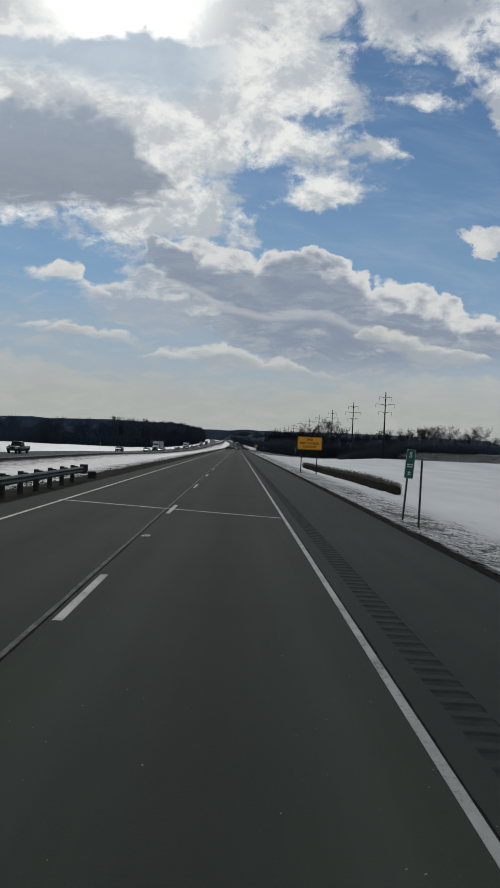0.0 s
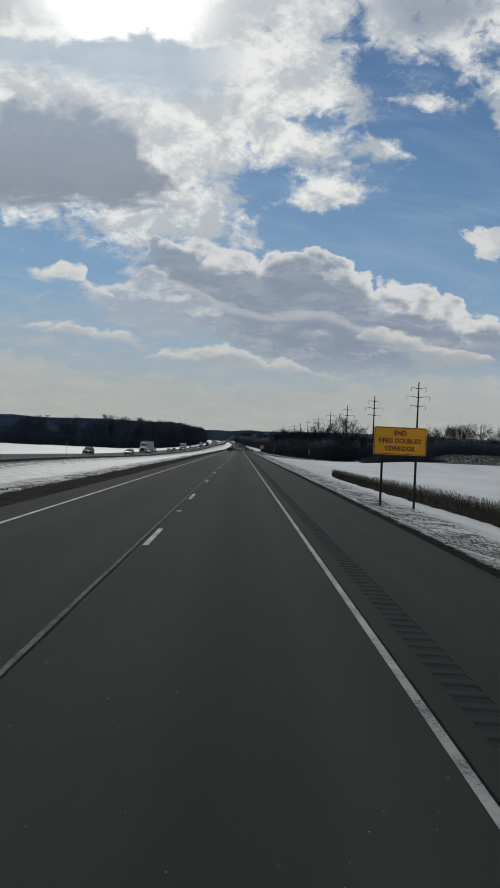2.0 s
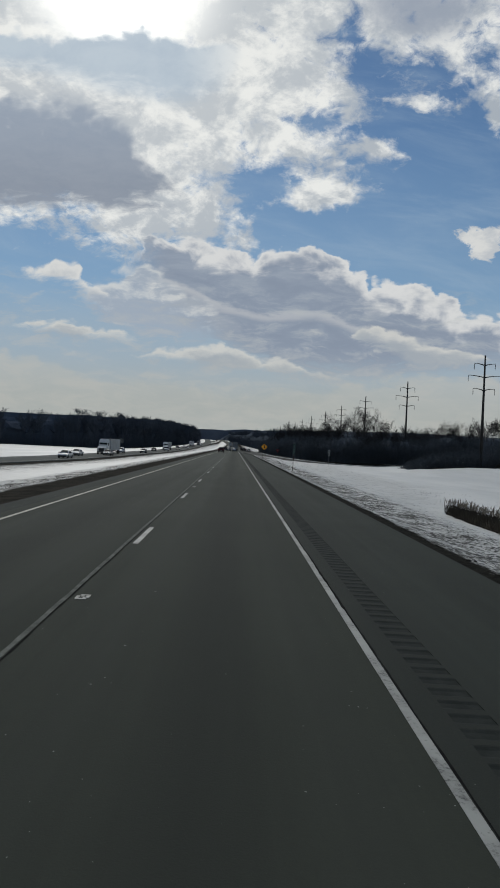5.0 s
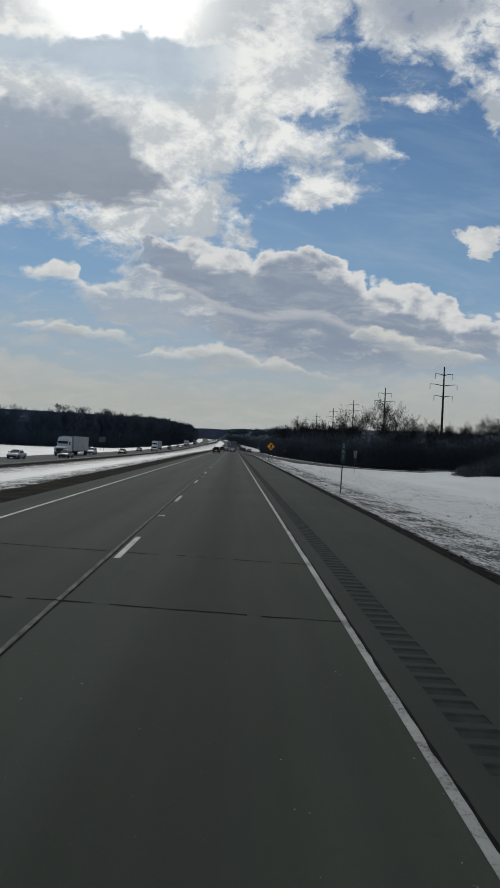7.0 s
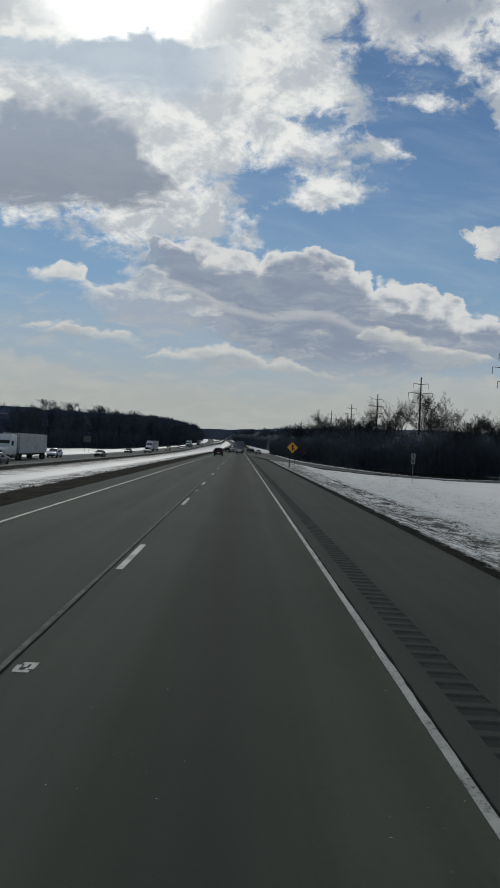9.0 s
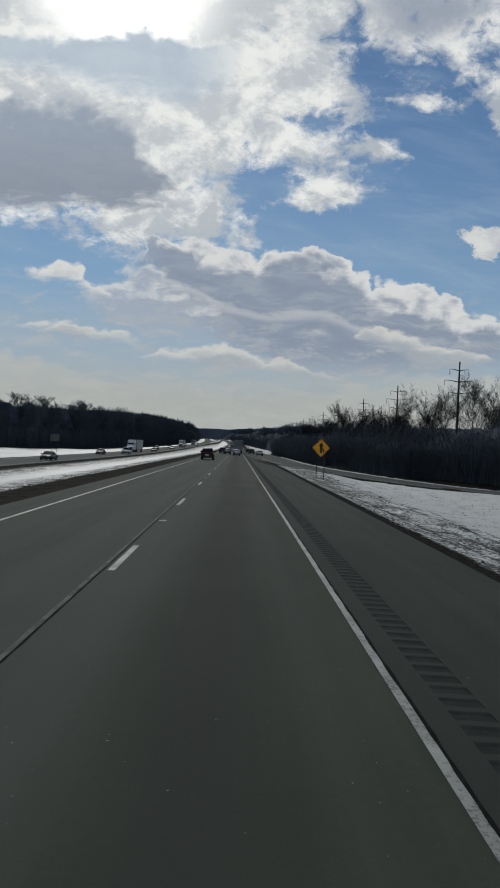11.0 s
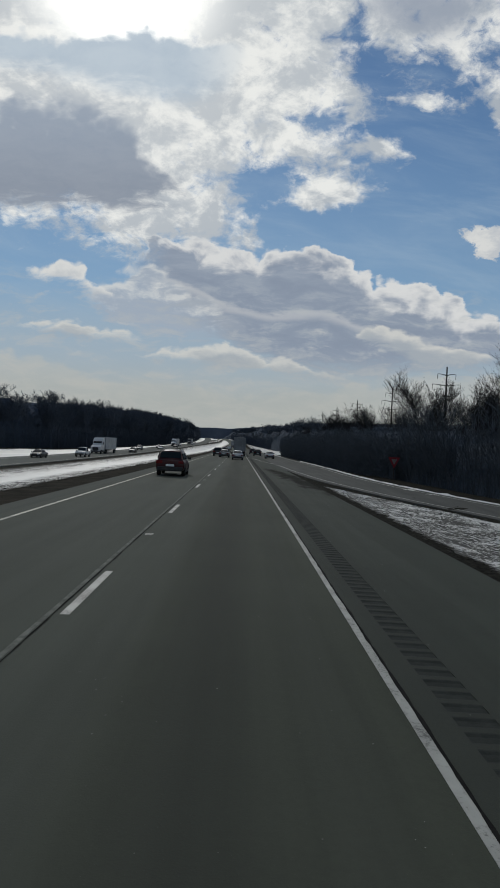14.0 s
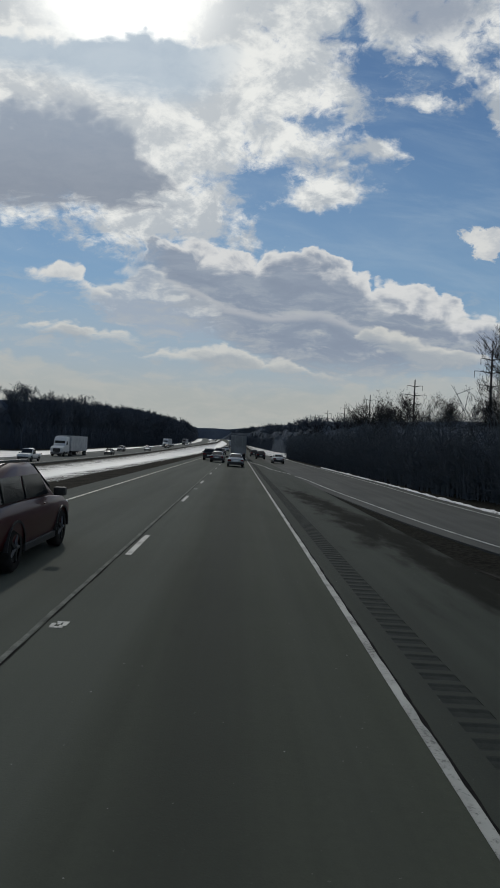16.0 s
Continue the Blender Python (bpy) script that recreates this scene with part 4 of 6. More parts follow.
# ---- crash barrier beside the median ----
RAIL_END, RAIL_X = 33.4, -7.75
barrier = thing("guardrail", "weathered steel guardrail with its end beside the median shoulder", "guardrail", Matrix.Translation((RAIL_X, 0, 0.05)))
profile = [(0.0, 0.44), (0.035, 0.47), (0.075, 0.52), (0.035, 0.57), (0.0, 0.595), (0.035, 0.62), (0.075, 0.67), (0.035, 0.72), (0.0, 0.75)]
for a in np.arange(-20.6, RAIL_END - 1, 3.81):
    vs, fs = [], []
    b = min(a + 3.81 + 0.15, RAIL_END)
    off = 0.004 * (int(round(a)) % 2)
    for y in (a, b):
        for x, z in profile:
            vs.append((x + 0.03 + off, y, z))
        for x, z in reversed(profile):
            vs.append((x + 0.024 + off, y, z))
    n = len(vs) // 2
    fs = [(i, (i + 1) % n, n + (i + 1) % n, n + i) for i in range(n)] + [tuple(range(n))[::-1], tuple(range(n, 2 * n))]
    part("rail", raw("rail", vs, fs, GALVANISED), barrier)
post_mesh = mesh("post", box(-0.09, 0.09, -0.075, 0.075, -0.6, 0.83, 0.012), WEATHERED)
block_mesh = mesh("block", box(-0.16, 0.02, -0.075, 0.075, 0.42, 0.79, 0.01), WEATHERED)
for y in np.arange(-19.5, RAIL_END, 1.905):
    ob = part("post", post_mesh, barrier)
    ob.location = (-0.22, y, 0)
    part("block", block_mesh, barrier).location = (0.02, y, 0)
part("end_terminal", box(-0.20, 0.16, RAIL_END - 0.1, RAIL_END + 0.18, 0.36, 0.84, 0.03), barrier, "dented steel end plate", RUSTY)
stub = thing("marker_stub", "low broken wooden stub beyond the rail end", "post", Matrix.Translation((-7.9, 36.0, 0.0)))
part("stub", box(-0.22, 0.22, -0.1, 0.1, -0.2, 0.42, 0.02), stub, mat=WEATHERED)


# ---- signs ----
def u_post(height, parent, x, mat=RUSTY, y=0.03):
    bm = bmesh.new()
    box(x - 0.035, x + 0.035, y, y + 0.012, -0.5, height, 0.0, bm)
    box(x - 0.035, x - 0.025, y + 0.012, y + 0.045, -0.5, height, 0.0, bm)
    box(x + 0.025, x + 0.035, y + 0.012, y + 0.045, -0.5, height, 0.0, bm)
    return part("post", bm, parent, mat=mat)


def bars(parent, mat, rows, y=-0.018, name="bar"):
    for cx, cz, bw, bh in rows:
        part(name, plate(rounded(bw, bh, min(bw, bh) * 0.2, 2, cx, cz), y, y + 0.006), parent, mat=mat)


sx, sy = 8.77, 78.8
z0 = ground_at(sx, sy)
amber = thing("amber_sign", "amber road sign on two steel posts reading end fines doubled corridor", "road sign", pose(sx, sy, z0, 0, 0, 1.0))
part("panel", plate(rounded(2.95, 1.55, 0.06, 4, 0, 3.68), 0.0, 0.012), amber, mat=AMBER)
part("border", plate(rounded(2.88, 1.48, 0.05, 4, 0, 3.68), -0.004, 0.0), amber, "thin dark border", SIGN_BROWN)
part("face", plate(rounded(2.82, 1.42, 0.05, 4, 0, 3.68), -0.007, 0.0), amber, "amber reflective face", AMBER)
for text, width, z in (("END", 0.72, 4.11), ("FINES DOUBLED", 2.40, 3.68), ("CORRIDOR", 1.72, 3.25)):
    legend(amber, text, width, 0.36, z, SIGN_BROWN, 0.011)
for x in (-0.95, 0.95):
    part("post", box(x - 0.055, x + 0.055, 0.03, 0.13, -0.6, 4.35, 0.01), amber, "dark square post", STEEL_POLE)
for z in (3.2, 4.15):
    part("brace", box(-1.3, 1.3, 0.012, 0.032, z - 0.03, z + 0.03), amber, mat=GREY_BACK)


marker = thing("mile_marker", "tilted green mile marker on a rusty steel post", "road sign", pose(7.06, 27.0, ground_at(7.06, 27.0), 0, 4.0, 6))
part("panel", plate(rounded(0.40, 1.22, 0.04, 4, 0.03, 2.38), 0.0, 0.008), marker, mat=GREEN)
part("edge", plate(rounded(0.385, 1.205, 0.035, 4, 0.03, 2.38), -0.003, 0.0), marker, "white border", WHITE)
part("face", plate(rounded(0.36, 1.18, 0.03, 4, 0.03, 2.38), -0.006, 0.0), marker, "green face", GREEN)
part("lettering", lettering("S", 0.34, WHITE), marker, "pale letter").location = (0.03, -0.010, 2.76)
bars(marker, WHITE, [(-0.04, 2.36, 0.10, 0.05), (-0.04, 2.27, 0.10, 0.05), (0.10, 2.36, 0.10, 0.05), (0.10, 2.27, 0.10, 0.05), (0.03, 2.04, 0.12, 0.05), (0.03, 1.95, 0.12, 0.05)], -0.012)
u_post(2.95, marker, 0.0)
stake = thing("delineator_post", "bare rusty steel post beside the shoulder", "post", pose(7.0, 24.4, ground_at(7.0, 24.4), 0, 0.5, 0))
u_post(2.55, stake, 0.0)
part("bolt", box(-0.03, 0.03, 0.01, 0.03, 2.2, 2.26), stake, mat=RUSTY)


def diamond(side):
    r = side / math.sqrt(2)
    return [(0, r), (-r, 0), (0, -r), (r, 0)]


def shift(points, cx, cz):
    return [(x + cx, z + cz) for x, z in points]


mx, my = 7.85, 277.4
z0 = ground_at(mx, my)
merge = thing("merge_sign", "yellow diamond merge sign on two rusty posts in the snow", "road sign", pose(mx, my, z0, 0, 0, 2.0))
cz = 2.42 - z0
for name, size, y, mat, label in (("panel", 1.22, 0.0, AMBER, ""), ("border", 1.17, -0.004, BLACK, "thin black border"), ("face", 1.12, -0.008, AMBER, "amber reflective face")):
    bm = plate(shift(diamond(size), 0, cz), y, y + 0.012)
    bmesh.ops.bevel(bm, geom=[e for e in bm.edges if abs(e.verts[0].co.y - e.verts[1].co.y) > 0.005], offset=0.045, segments=3, affect="EDGES")
    part(name, bm, merge, label, mat)
arrow = [(-0.11, -0.46), (0.10, -0.46), (0.10, -0.12), (0.19, -0.26), (0.19, -0.42), (0.31, -0.42), (0.31, -0.20), (0.10, 0.12), (0.10, 0.16), (0.26, 0.16), (0.0, 0.54), (-0.26, 0.16), (-0.11, 0.16)]
part("arrow", plate(shift(arrow, 0, cz), -0.013, -0.008), merge, "black merging arrow", BLACK)
for x in (-0.36, 0.36):
    u_post(cz + 0.42, merge, x)

gx, gy = 7.45, 186.0
guide = thing("mile_marker", "green mile marker coloured dark as in shade, pale figures, steel post", "road sign", pose(gx, gy, ground_at(gx, gy), 0, 1.5, 6))
part("panel", plate(rounded(0.34, 1.42, 0.04, 4, 0, 2.85), 0.0, 0.008), guide, mat=SHADED_GREEN)
for text, z in (("5", 3.22), ("6", 2.83), ("7", 2.42)):
    part("lettering", lettering(text, 0.40, PALE_GREEN), guide, "pale figure").location = (0, -0.006, z)
u_post(3.55, guide, 0.0)

wx_, wy_ = 24.15, 270.0
small = thing("route_marker", "small white sign above an arrow plate on a post", "road sign", pose(wx_, wy_, ground_at(wx_, wy_) + 0.9, 0, 0, 4) @ Matrix.Diagonal((1.08, 1.0, 1.12, 1.0)))
# dim white puts the shade of the backlit face into its colour
part("panel", plate(rounded(0.62, 0.62, 0.04, 4, 0, 2.75), 0, 0.008), small, mat=DIM_WHITE)
bars(small, BLACK, [(0, 2.80, 0.10, 0.30), (0, 2.72, 0.34, 0.07)])
part("plaque", plate(rounded(0.5, 0.6, 0.03, 4, 0, 2.05), 0, 0.008), small, "small white arrow plate", DIM_WHITE)
bars(small, BLACK, [(-0.08, 2.05, 0.08, 0.34), (0.08, 2.05, 0.08, 0.34)])
part("post", box(-0.025, 0.025, 0.01, 0.05, -1.7, 3.0), small, mat=DIM_WHITE)

yx, yy = 14.9, 330.0
z0 = ground_at(yx, yy)
give = thing("yield_sign", "red and white yield sign beside the ramp", "road sign", pose(yx, yy, z0, 0, 0, 12))
cz = 1.45 - z0
for name, size, y, mat, label in (("panel", 0.62, 0.0, RED, ""), ("face", 0.30, -0.006, DIM_WHITE, "white middle dimmed as in shade")):
    part(name, plate([(-size, cz + size * 0.577), (0, cz - size * 1.155), (size, cz + size * 0.577)], y, y + 0.01), give, label, mat)
u_post(cz + 0.3, give, 0.0)
nx, ny = 16.3, 352.0
z0 = ground_at(nx, ny)
note = thing("ramp_sign", "narrow green sign on a post at the edge of the woods", "road sign", pose(nx, ny, z0, 0, 0, 8))
part("panel", plate(rounded(0.45, 1.3, 0.04, 4, 0, 1.1 - z0), 0, 0.008), note, mat=GREEN)
bars(note, WHITE, [(0, 1.45 - z0, 0.2, 0.05), (0, 1.15 - z0, 0.2, 0.05), (0, 0.85 - z0, 0.2, 0.05)])
u_post(1.7 - z0, note, 0.0)
lx, ly = -52.5, 404.0
z0 = ground_at(lx, ly)
backs = thing("sign_back", "bare metal back of a road sign facing the oncoming lanes", "road sign", pose(lx, ly, z0, 0, 0, -4))
part("panel", plate(rounded(2.6, 2.0, 0.06, 4, 0, 2.3 - z0), 0, 0.012), backs, mat=GALVANISED)
for x in (-0.7, 0.7):
    u_post(3.0 - z0, backs, x, STEEL_POLE, -0.05)
for dxy in ((-44.0, 118.0), (-43.0, 205.0)):
    s = thing("delineator_post", "thin pale marker post in the snow beside the oncoming lanes", "post", Matrix.Translation((*dxy, ground_at(*dxy))))
    part("post", box(-0.05, 0.05, -0.02, 0.02, -0.3, 3.0, 0.006), s, mat=WHITE)


# ---- power line ----
def pylon():
    p = thing("power_pole", "tall dark steel transmission pole with three pairs of arms", "power pole", group="power line poles")
    part("shaft", rod((0, 0, -1), (0, 0, 27.9), 0.42, 0.17, 10), p, mat=STEEL_POLE, smooth=True)
    for z, half in ((26.0, 2.4), (23.2, 3.7), (20.2, 2.5)):
        for s in (-1, 1):
            bm = bmesh.new()
            prev = Vector((0, 0, z - 0.45))
            for k in range(1, 5):
                f = k / 4
                q = Vector((s * half * f, 0, z - 0.45 * (1 - f) ** 2))
                rod(prev, q, 0.15 - 0.02 * k, 0.13 - 0.02 * k, 6, bm)
                prev = q
            arm = part("arm", bm, p, mat=STEEL_POLE)
            bm = bmesh.new()
            for k in range(7):
                rod((s * half, 0, z - 0.1 - 0.2 * k), (s * half, 0, z - 0.25 - 0.2 * k), 0.10, 0.05, 6, bm)
            part("insulator", bm, arm, "hanging insulator string", DARK_PLASTIC)
    return p


poles = [(56.8, 252.6), (55.2, 314.0), (54.3, 377.5), (54.5, 441), (55.0, 505), (54.0, 570), (54, 634), (54, 698), (54, 762), (54, 826), (54, 890), (54, 954), (53, 1018), (52, 1082)]
first = None
for k, (x, y) in enumerate(poles):
    m = pose(x, y, 25.9 - 27.9 + climb(y) * 0.9, 0, 0, (-2, 3, 1, -3)[k % 4])
    if first is None:
        first = pylon()
        first.matrix_basis = m
    else:
        copy_thing(first, m)


# ---- bare trees ----
def limb(vs, fs, a, b, r0, r1, sides):
    d = (b - a).normalized()
    u = d.orthogonal().normalized()
    v = d.cross(u)
    i0 = len(vs)
    for c, r in ((a, r0), (b, r1)):
        for k in range(sides):
            t = 2 * math.pi * k / sides
            vs.append(c + (u * math.cos(t) + v * math.sin(t)) * r)
    for k in range(sides):
        fs.append((i0 + k, i0 + (k + 1) % sides, i0 + sides + (k + 1) % sides, i0 + sides + k))


def tree_meshes(seed, height, spread, bushy, fine=0.012, deep=5):
    """A trunk with limbs, and the fine twigs of its crown."""
    r = random.Random(seed)
    tv, tf, cv, cf = [], [], [], []

    def grow(p, d, length, radius, level):
        n = 3 if level < 2 else 2
        for k in range(n):
            d = (d + Vector((r.uniform(-1, 1), r.uniform(-1, 1), r.uniform(-0.3, 0.7))) * (0.10 if level == 0 else 0.22)).normalized()
            q = p + d * (length / n)
            r1 = radius * (1 - 0.22)
            if level < 3:
                limb(tv, tf, p, q, radius, r1, 6 if level == 0 else 4)
            else:
                limb(cv, cf, p, q, radius, r1 * 0.8, 3)
            p, radius = q, r1
            if level < deep and (level > 0 or k > 0):
                for _ in range((2, 3, 2, 2, 2)[level] + (bushy if level in (1, 2) else 0)):
                    a = r.uniform(0, 2 * math.pi)
                    out = Vector((math.cos(a), math.sin(a), r.uniform(0.1, 0.9))).normalized()
                    e = (d * (0.75 - 0.3 * spread) + out * (0.45 + 0.4 * spread)).normalized()
                    grow(p, e, length * r.uniform(0.42, 0.66), max(fine, radius * r.uniform(0.45, 0.6)), level + 1)

    grow(Vector((0, 0, -0.3)), Vector((r.uniform(-0.05, 0.05), r.uniform(-0.05, 0.05), 1)), height * 0.55, height * 0.013, 0)
    return raw("trunk", tv, tf, BARK), raw("crown", cv, cf, CROWN_TWIG)


KINDS = [tree_meshes(s, 15.0, sp, b, 0.0135) for s, sp, b in ((1, 0.3, 0), (2, 0.5, 0), (3, 0.7, 1), (4, 0.4, 1), (8, 0.6, 0))]


FAR_KINDS = [tree_meshes(s, 15.0, sp, b, 0.034, 5) for s, sp, b in ((11, 0.5, 0), (12, 0.7, 0), (13, 0.6, 0), (14, 0.8, 0))]
# far trees take the twig colour that has the haze mixed in
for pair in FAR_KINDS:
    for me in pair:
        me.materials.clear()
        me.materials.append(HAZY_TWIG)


def tree(x, y, height, label, group, kinds=KINDS):
    k = rng.randrange(len(kinds))
    t = thing("tree", label, "tree", pose(x, y, land_z(x, y) - 0.1, 0, 0, rng.uniform(0, 360)) @ Matrix.Diagonal((height / 15.0, height / 15.0, height / 15.0, 1)), group)
    part("trunk", kinds[k][0], t)
    part("crown", kinds[k][1], t, "bare twigs")
    return t


LEFT_TREE = "tall bare winter tree at the edge of the dark woods"
for i in range(120):
    y = 398 + 560 * (i / 120) ** 1.25 + rng.uniform(-3, 3)
    tree(left_edge(y) - rng.uniform(0, 14), y, rng.uniform(13.0, 17.0) + 4.2 * ease(y, 430, 500) + 3.0 * ease(y, 560, 800), LEFT_TREE, "woods beyond the oncoming lanes", FAR_KINDS)


for i in range(75):
    y = 328 + 330 * (i / 75) ** 1.2 + rng.uniform(-2, 2)
    tree(right_edge(y) + 4 + rng.uniform(0, 22), y, rng.uniform(7, 13.5), "bare winter tree in the thicket beside the ramp", "woods beside the ramp")
for x, y, h in ((36, 352, 13.5), (41, 354, 16), (45, 356, 18), (49, 349, 17.5), (54, 356, 16.5), (60, 358, 15.5), (67, 353, 12.5), (74, 350, 11.5),
                (27, 372, 10.5), (30, 392, 11), (40, 384, 11.5), (38, 409, 13.5), (35, 416, 12.5), (42, 402, 13.5), (45, 396, 13), (31, 440, 13), (34, 450, 14.5), (24, 430, 10.5), (37, 462, 14)):
    tree(x, y, h, "tall bare tree standing above the thicket", "woods beside the ramp")
for i in range(44):
    x = 26 + 50 * i / 44 + rng.uniform(-1, 1)
    tree(x, ramp_side(x) + rng.uniform(3, 26), rng.uniform(5, 6.5) if x < 38 else rng.uniform(7, 12), "bare winter tree in the thicket beside the ramp", "woods beside the ramp")
for i in range(80):
    x = 74 + 2.7 * i + rng.uniform(-3, 3)
    tree(x, ramp_side(x) + 14 + rng.uniform(0, 22), rng.uniform(9, 14.5), "bare winter tree on the bank beyond the field", "trees beyond the field")


def wood(name, label, line, base_w, height, n, seed, y0, y1, mat=TWIG, stout=1.0):
    """Dense brush and saplings behind the first trees: leaning stems and tangled twigs, too many to count, before a deep dark mass."""
    r = random.Random(seed)
    vs, fs = [], []
    for _ in range(n):
        y = y0 + (y1 - y0) * r.random() ** 1.15
        x, side = line(y)
        x += side * base_w * r.random() ** 1.6
        z = land_z(x, y) - 0.2
        h = height(y) * r.uniform(0.3, 0.95)
        p, lean = Vector((x, y, z)), Vector((r.gauss(0, 0.15), r.gauss(0, 0.15), 1))
        k = p + lean * h * 0.5
        q = k + (lean + Vector((r.gauss(0, 0.16), r.gauss(0, 0.16), 0))) * h * 0.5
        limb(vs, fs, p, k, (0.04 + 0.004 * h) * stout, 0.026 * stout, 3)
        limb(vs, fs, k, q, 0.026 * stout, 0.008 * stout, 3)
        for _ in range(9):
            f = r.uniform(0.15, 0.98)
            a = p.lerp(k, 2 * f) if f < 0.5 else k.lerp(q, 2 * f - 1)
            d = Vector((r.uniform(-1, 1), r.uniform(-1, 1), r.uniform(-0.2, 1.3))).normalized()
            limb(vs, fs, a, a + d * r.uniform(0.5, 1.8) * (0.5 + 0.5 * stout), 0.026 * stout, 0.007 * stout, 3)
    return tagged(new(name, raw(name, vs, fs, mat)), label, "woods", kind="stuff")


def mass(name, label, line, height, depth, y0, y1, step, seed, mat=THICKET):
    """The dark depth of the woods: a rough body with a ragged top ."""
    r = random.Random(seed)
    vs, fs = [], []
    n = int((y1 - y0) / step)
    prof = [(0.0, 0.0), (0.3 / depth, 0.30), (0.8 / depth, 0.55), (1.4 / depth, 0.75), (2.2 / depth, 0.92), (5.0 / depth, 1.0), (0.5, 1.0), (1.0, 0.9)]
    for i in range(n + 1):
        y = y0 + step * i
        x, side = line(y)
        for j, (f, hz) in enumerate(prof):
            jag = 0.8 * noise.noise((y * 0.35 / step, j * 2.3, seed)) + 1.5 * r.uniform(-1, 1) * (hz > 0.6)
            xx = x + side * (depth * f + 1.2 * jag * (0 < hz))
            zz = land_z(xx, y) - 0.3 + height(y) * hz * (1 + 0.15 * jag) * (0.0 if i in (0, n) else 0.6 if i in (1, n - 1) else 1.0)
            vs.append((xx, y + 0.6 * step * jag, zz))
    k = len(prof)
    for i in range(n):
        for j in range(k - 1):
            a = i * k + j
            fs.append((a, a + 1, a + k + 1, a + k))
    return tagged(new(name, raw(name, vs, fs, mat)), label, "woods", kind="stuff")


def lt(y):
    return left_edge(y) - 3, -1


def rt(y):
    return right_edge(y) - 0.9, 1


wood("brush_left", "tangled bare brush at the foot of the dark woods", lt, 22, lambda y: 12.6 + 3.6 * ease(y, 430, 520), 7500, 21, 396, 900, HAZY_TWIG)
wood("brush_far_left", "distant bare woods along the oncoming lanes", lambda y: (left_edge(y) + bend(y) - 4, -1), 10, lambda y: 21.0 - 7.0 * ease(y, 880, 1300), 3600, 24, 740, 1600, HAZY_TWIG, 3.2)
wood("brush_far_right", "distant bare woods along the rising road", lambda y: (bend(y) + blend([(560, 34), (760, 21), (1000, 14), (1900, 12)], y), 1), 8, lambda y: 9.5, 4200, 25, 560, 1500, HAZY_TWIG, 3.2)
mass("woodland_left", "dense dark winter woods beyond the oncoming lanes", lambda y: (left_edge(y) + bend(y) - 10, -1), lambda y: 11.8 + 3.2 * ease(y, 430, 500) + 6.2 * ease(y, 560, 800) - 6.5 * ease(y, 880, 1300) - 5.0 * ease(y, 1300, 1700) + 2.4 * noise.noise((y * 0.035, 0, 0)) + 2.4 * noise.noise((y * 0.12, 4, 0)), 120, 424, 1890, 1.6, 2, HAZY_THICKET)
wood("brush_right", "tangled bare brush beside the ramp", rt, 16, lambda y: 5.6 + 1.5 * ease(y, 330, 380), 11000, 22, 334, 640)
mass("woodland_right", "dense dark thicket beside the ramp", lambda y: (right_edge(y) + 2.5 + 14 * ease(y, 560, 640), 1), lambda y: 2.3 + 2.9 * ease(y, 334, 346) + 2.2 * ease(y, 340, 430) + 1.0 * noise.noise((y * 0.07, 3, 0)), 40, 334, 900, 1.0, 3)


def crowns(name, label, line, top, depth, n, seed, y0, y1, size, mat=HAZY_TWIG):
    """Rounded bare treetops that stand out of the dark depth of the woods."""
    r = random.Random(seed)
    vs, fs = [], []
    for _ in range(n):
        y = y0 + (y1 - y0) * r.random() ** 1.4
        x, side = line(y)
        x += side * depth * (0.03 + 0.97 * r.random() ** 1.6)
        big = size * r.uniform(0.7, 1.25)
        stout = 0.05 + 0.00014 * (y - 300)
        c = Vector((x, y, land_z(x, y) + top(y) * r.uniform(0.80, 0.98)))
        for _ in range(24):
            d = Vector((r.gauss(0, 1), r.gauss(0, 1), abs(r.gauss(0, 1)) + 0.1)).normalized()
            q = c + d * big * r.uniform(0.7, 1.05)
            limb(vs, fs, c, q, stout * 1.6, stout * 0.5, 3)
            for _ in range(5):
                a = c.lerp(q, r.uniform(0.45, 0.98))
                e = (d + Vector((r.uniform(-1, 1), r.uniform(-1, 1), r.uniform(-0.3, 1.0))) * 0.9).normalized()
                limb(vs, fs, a, a + e * big * r.uniform(0.2, 0.45), stout, stout * 0.4, 3)
    return tagged(new(name, raw(name, vs, fs, mat)), label, "woods", kind="stuff")


crowns("crowns_right", "bare treetops of the far woods along the rising road", lambda y: (bend(y) + blend([(570, 28), (700, 20), (1000, 15), (1900, 13)], y), 1), lambda y: 12.8 + 4.0 * ease(y, 640, 900), 30, 190, 52, 570, 1500, 4.2)
crowns("crowns_left", "bare treetops above the dark woods", lambda y: (left_edge(y) + bend(y) - 6, -1), lambda y: 16.6 + 6.4 * ease(y, 580, 800) - 6.2 * ease(y, 880, 1300) - 4.0 * ease(y, 1300, 1600) + 2.6 * noise.noise((y * 0.03, 7, 0)), 16, 360, 51, 560, 1500, 4.6)

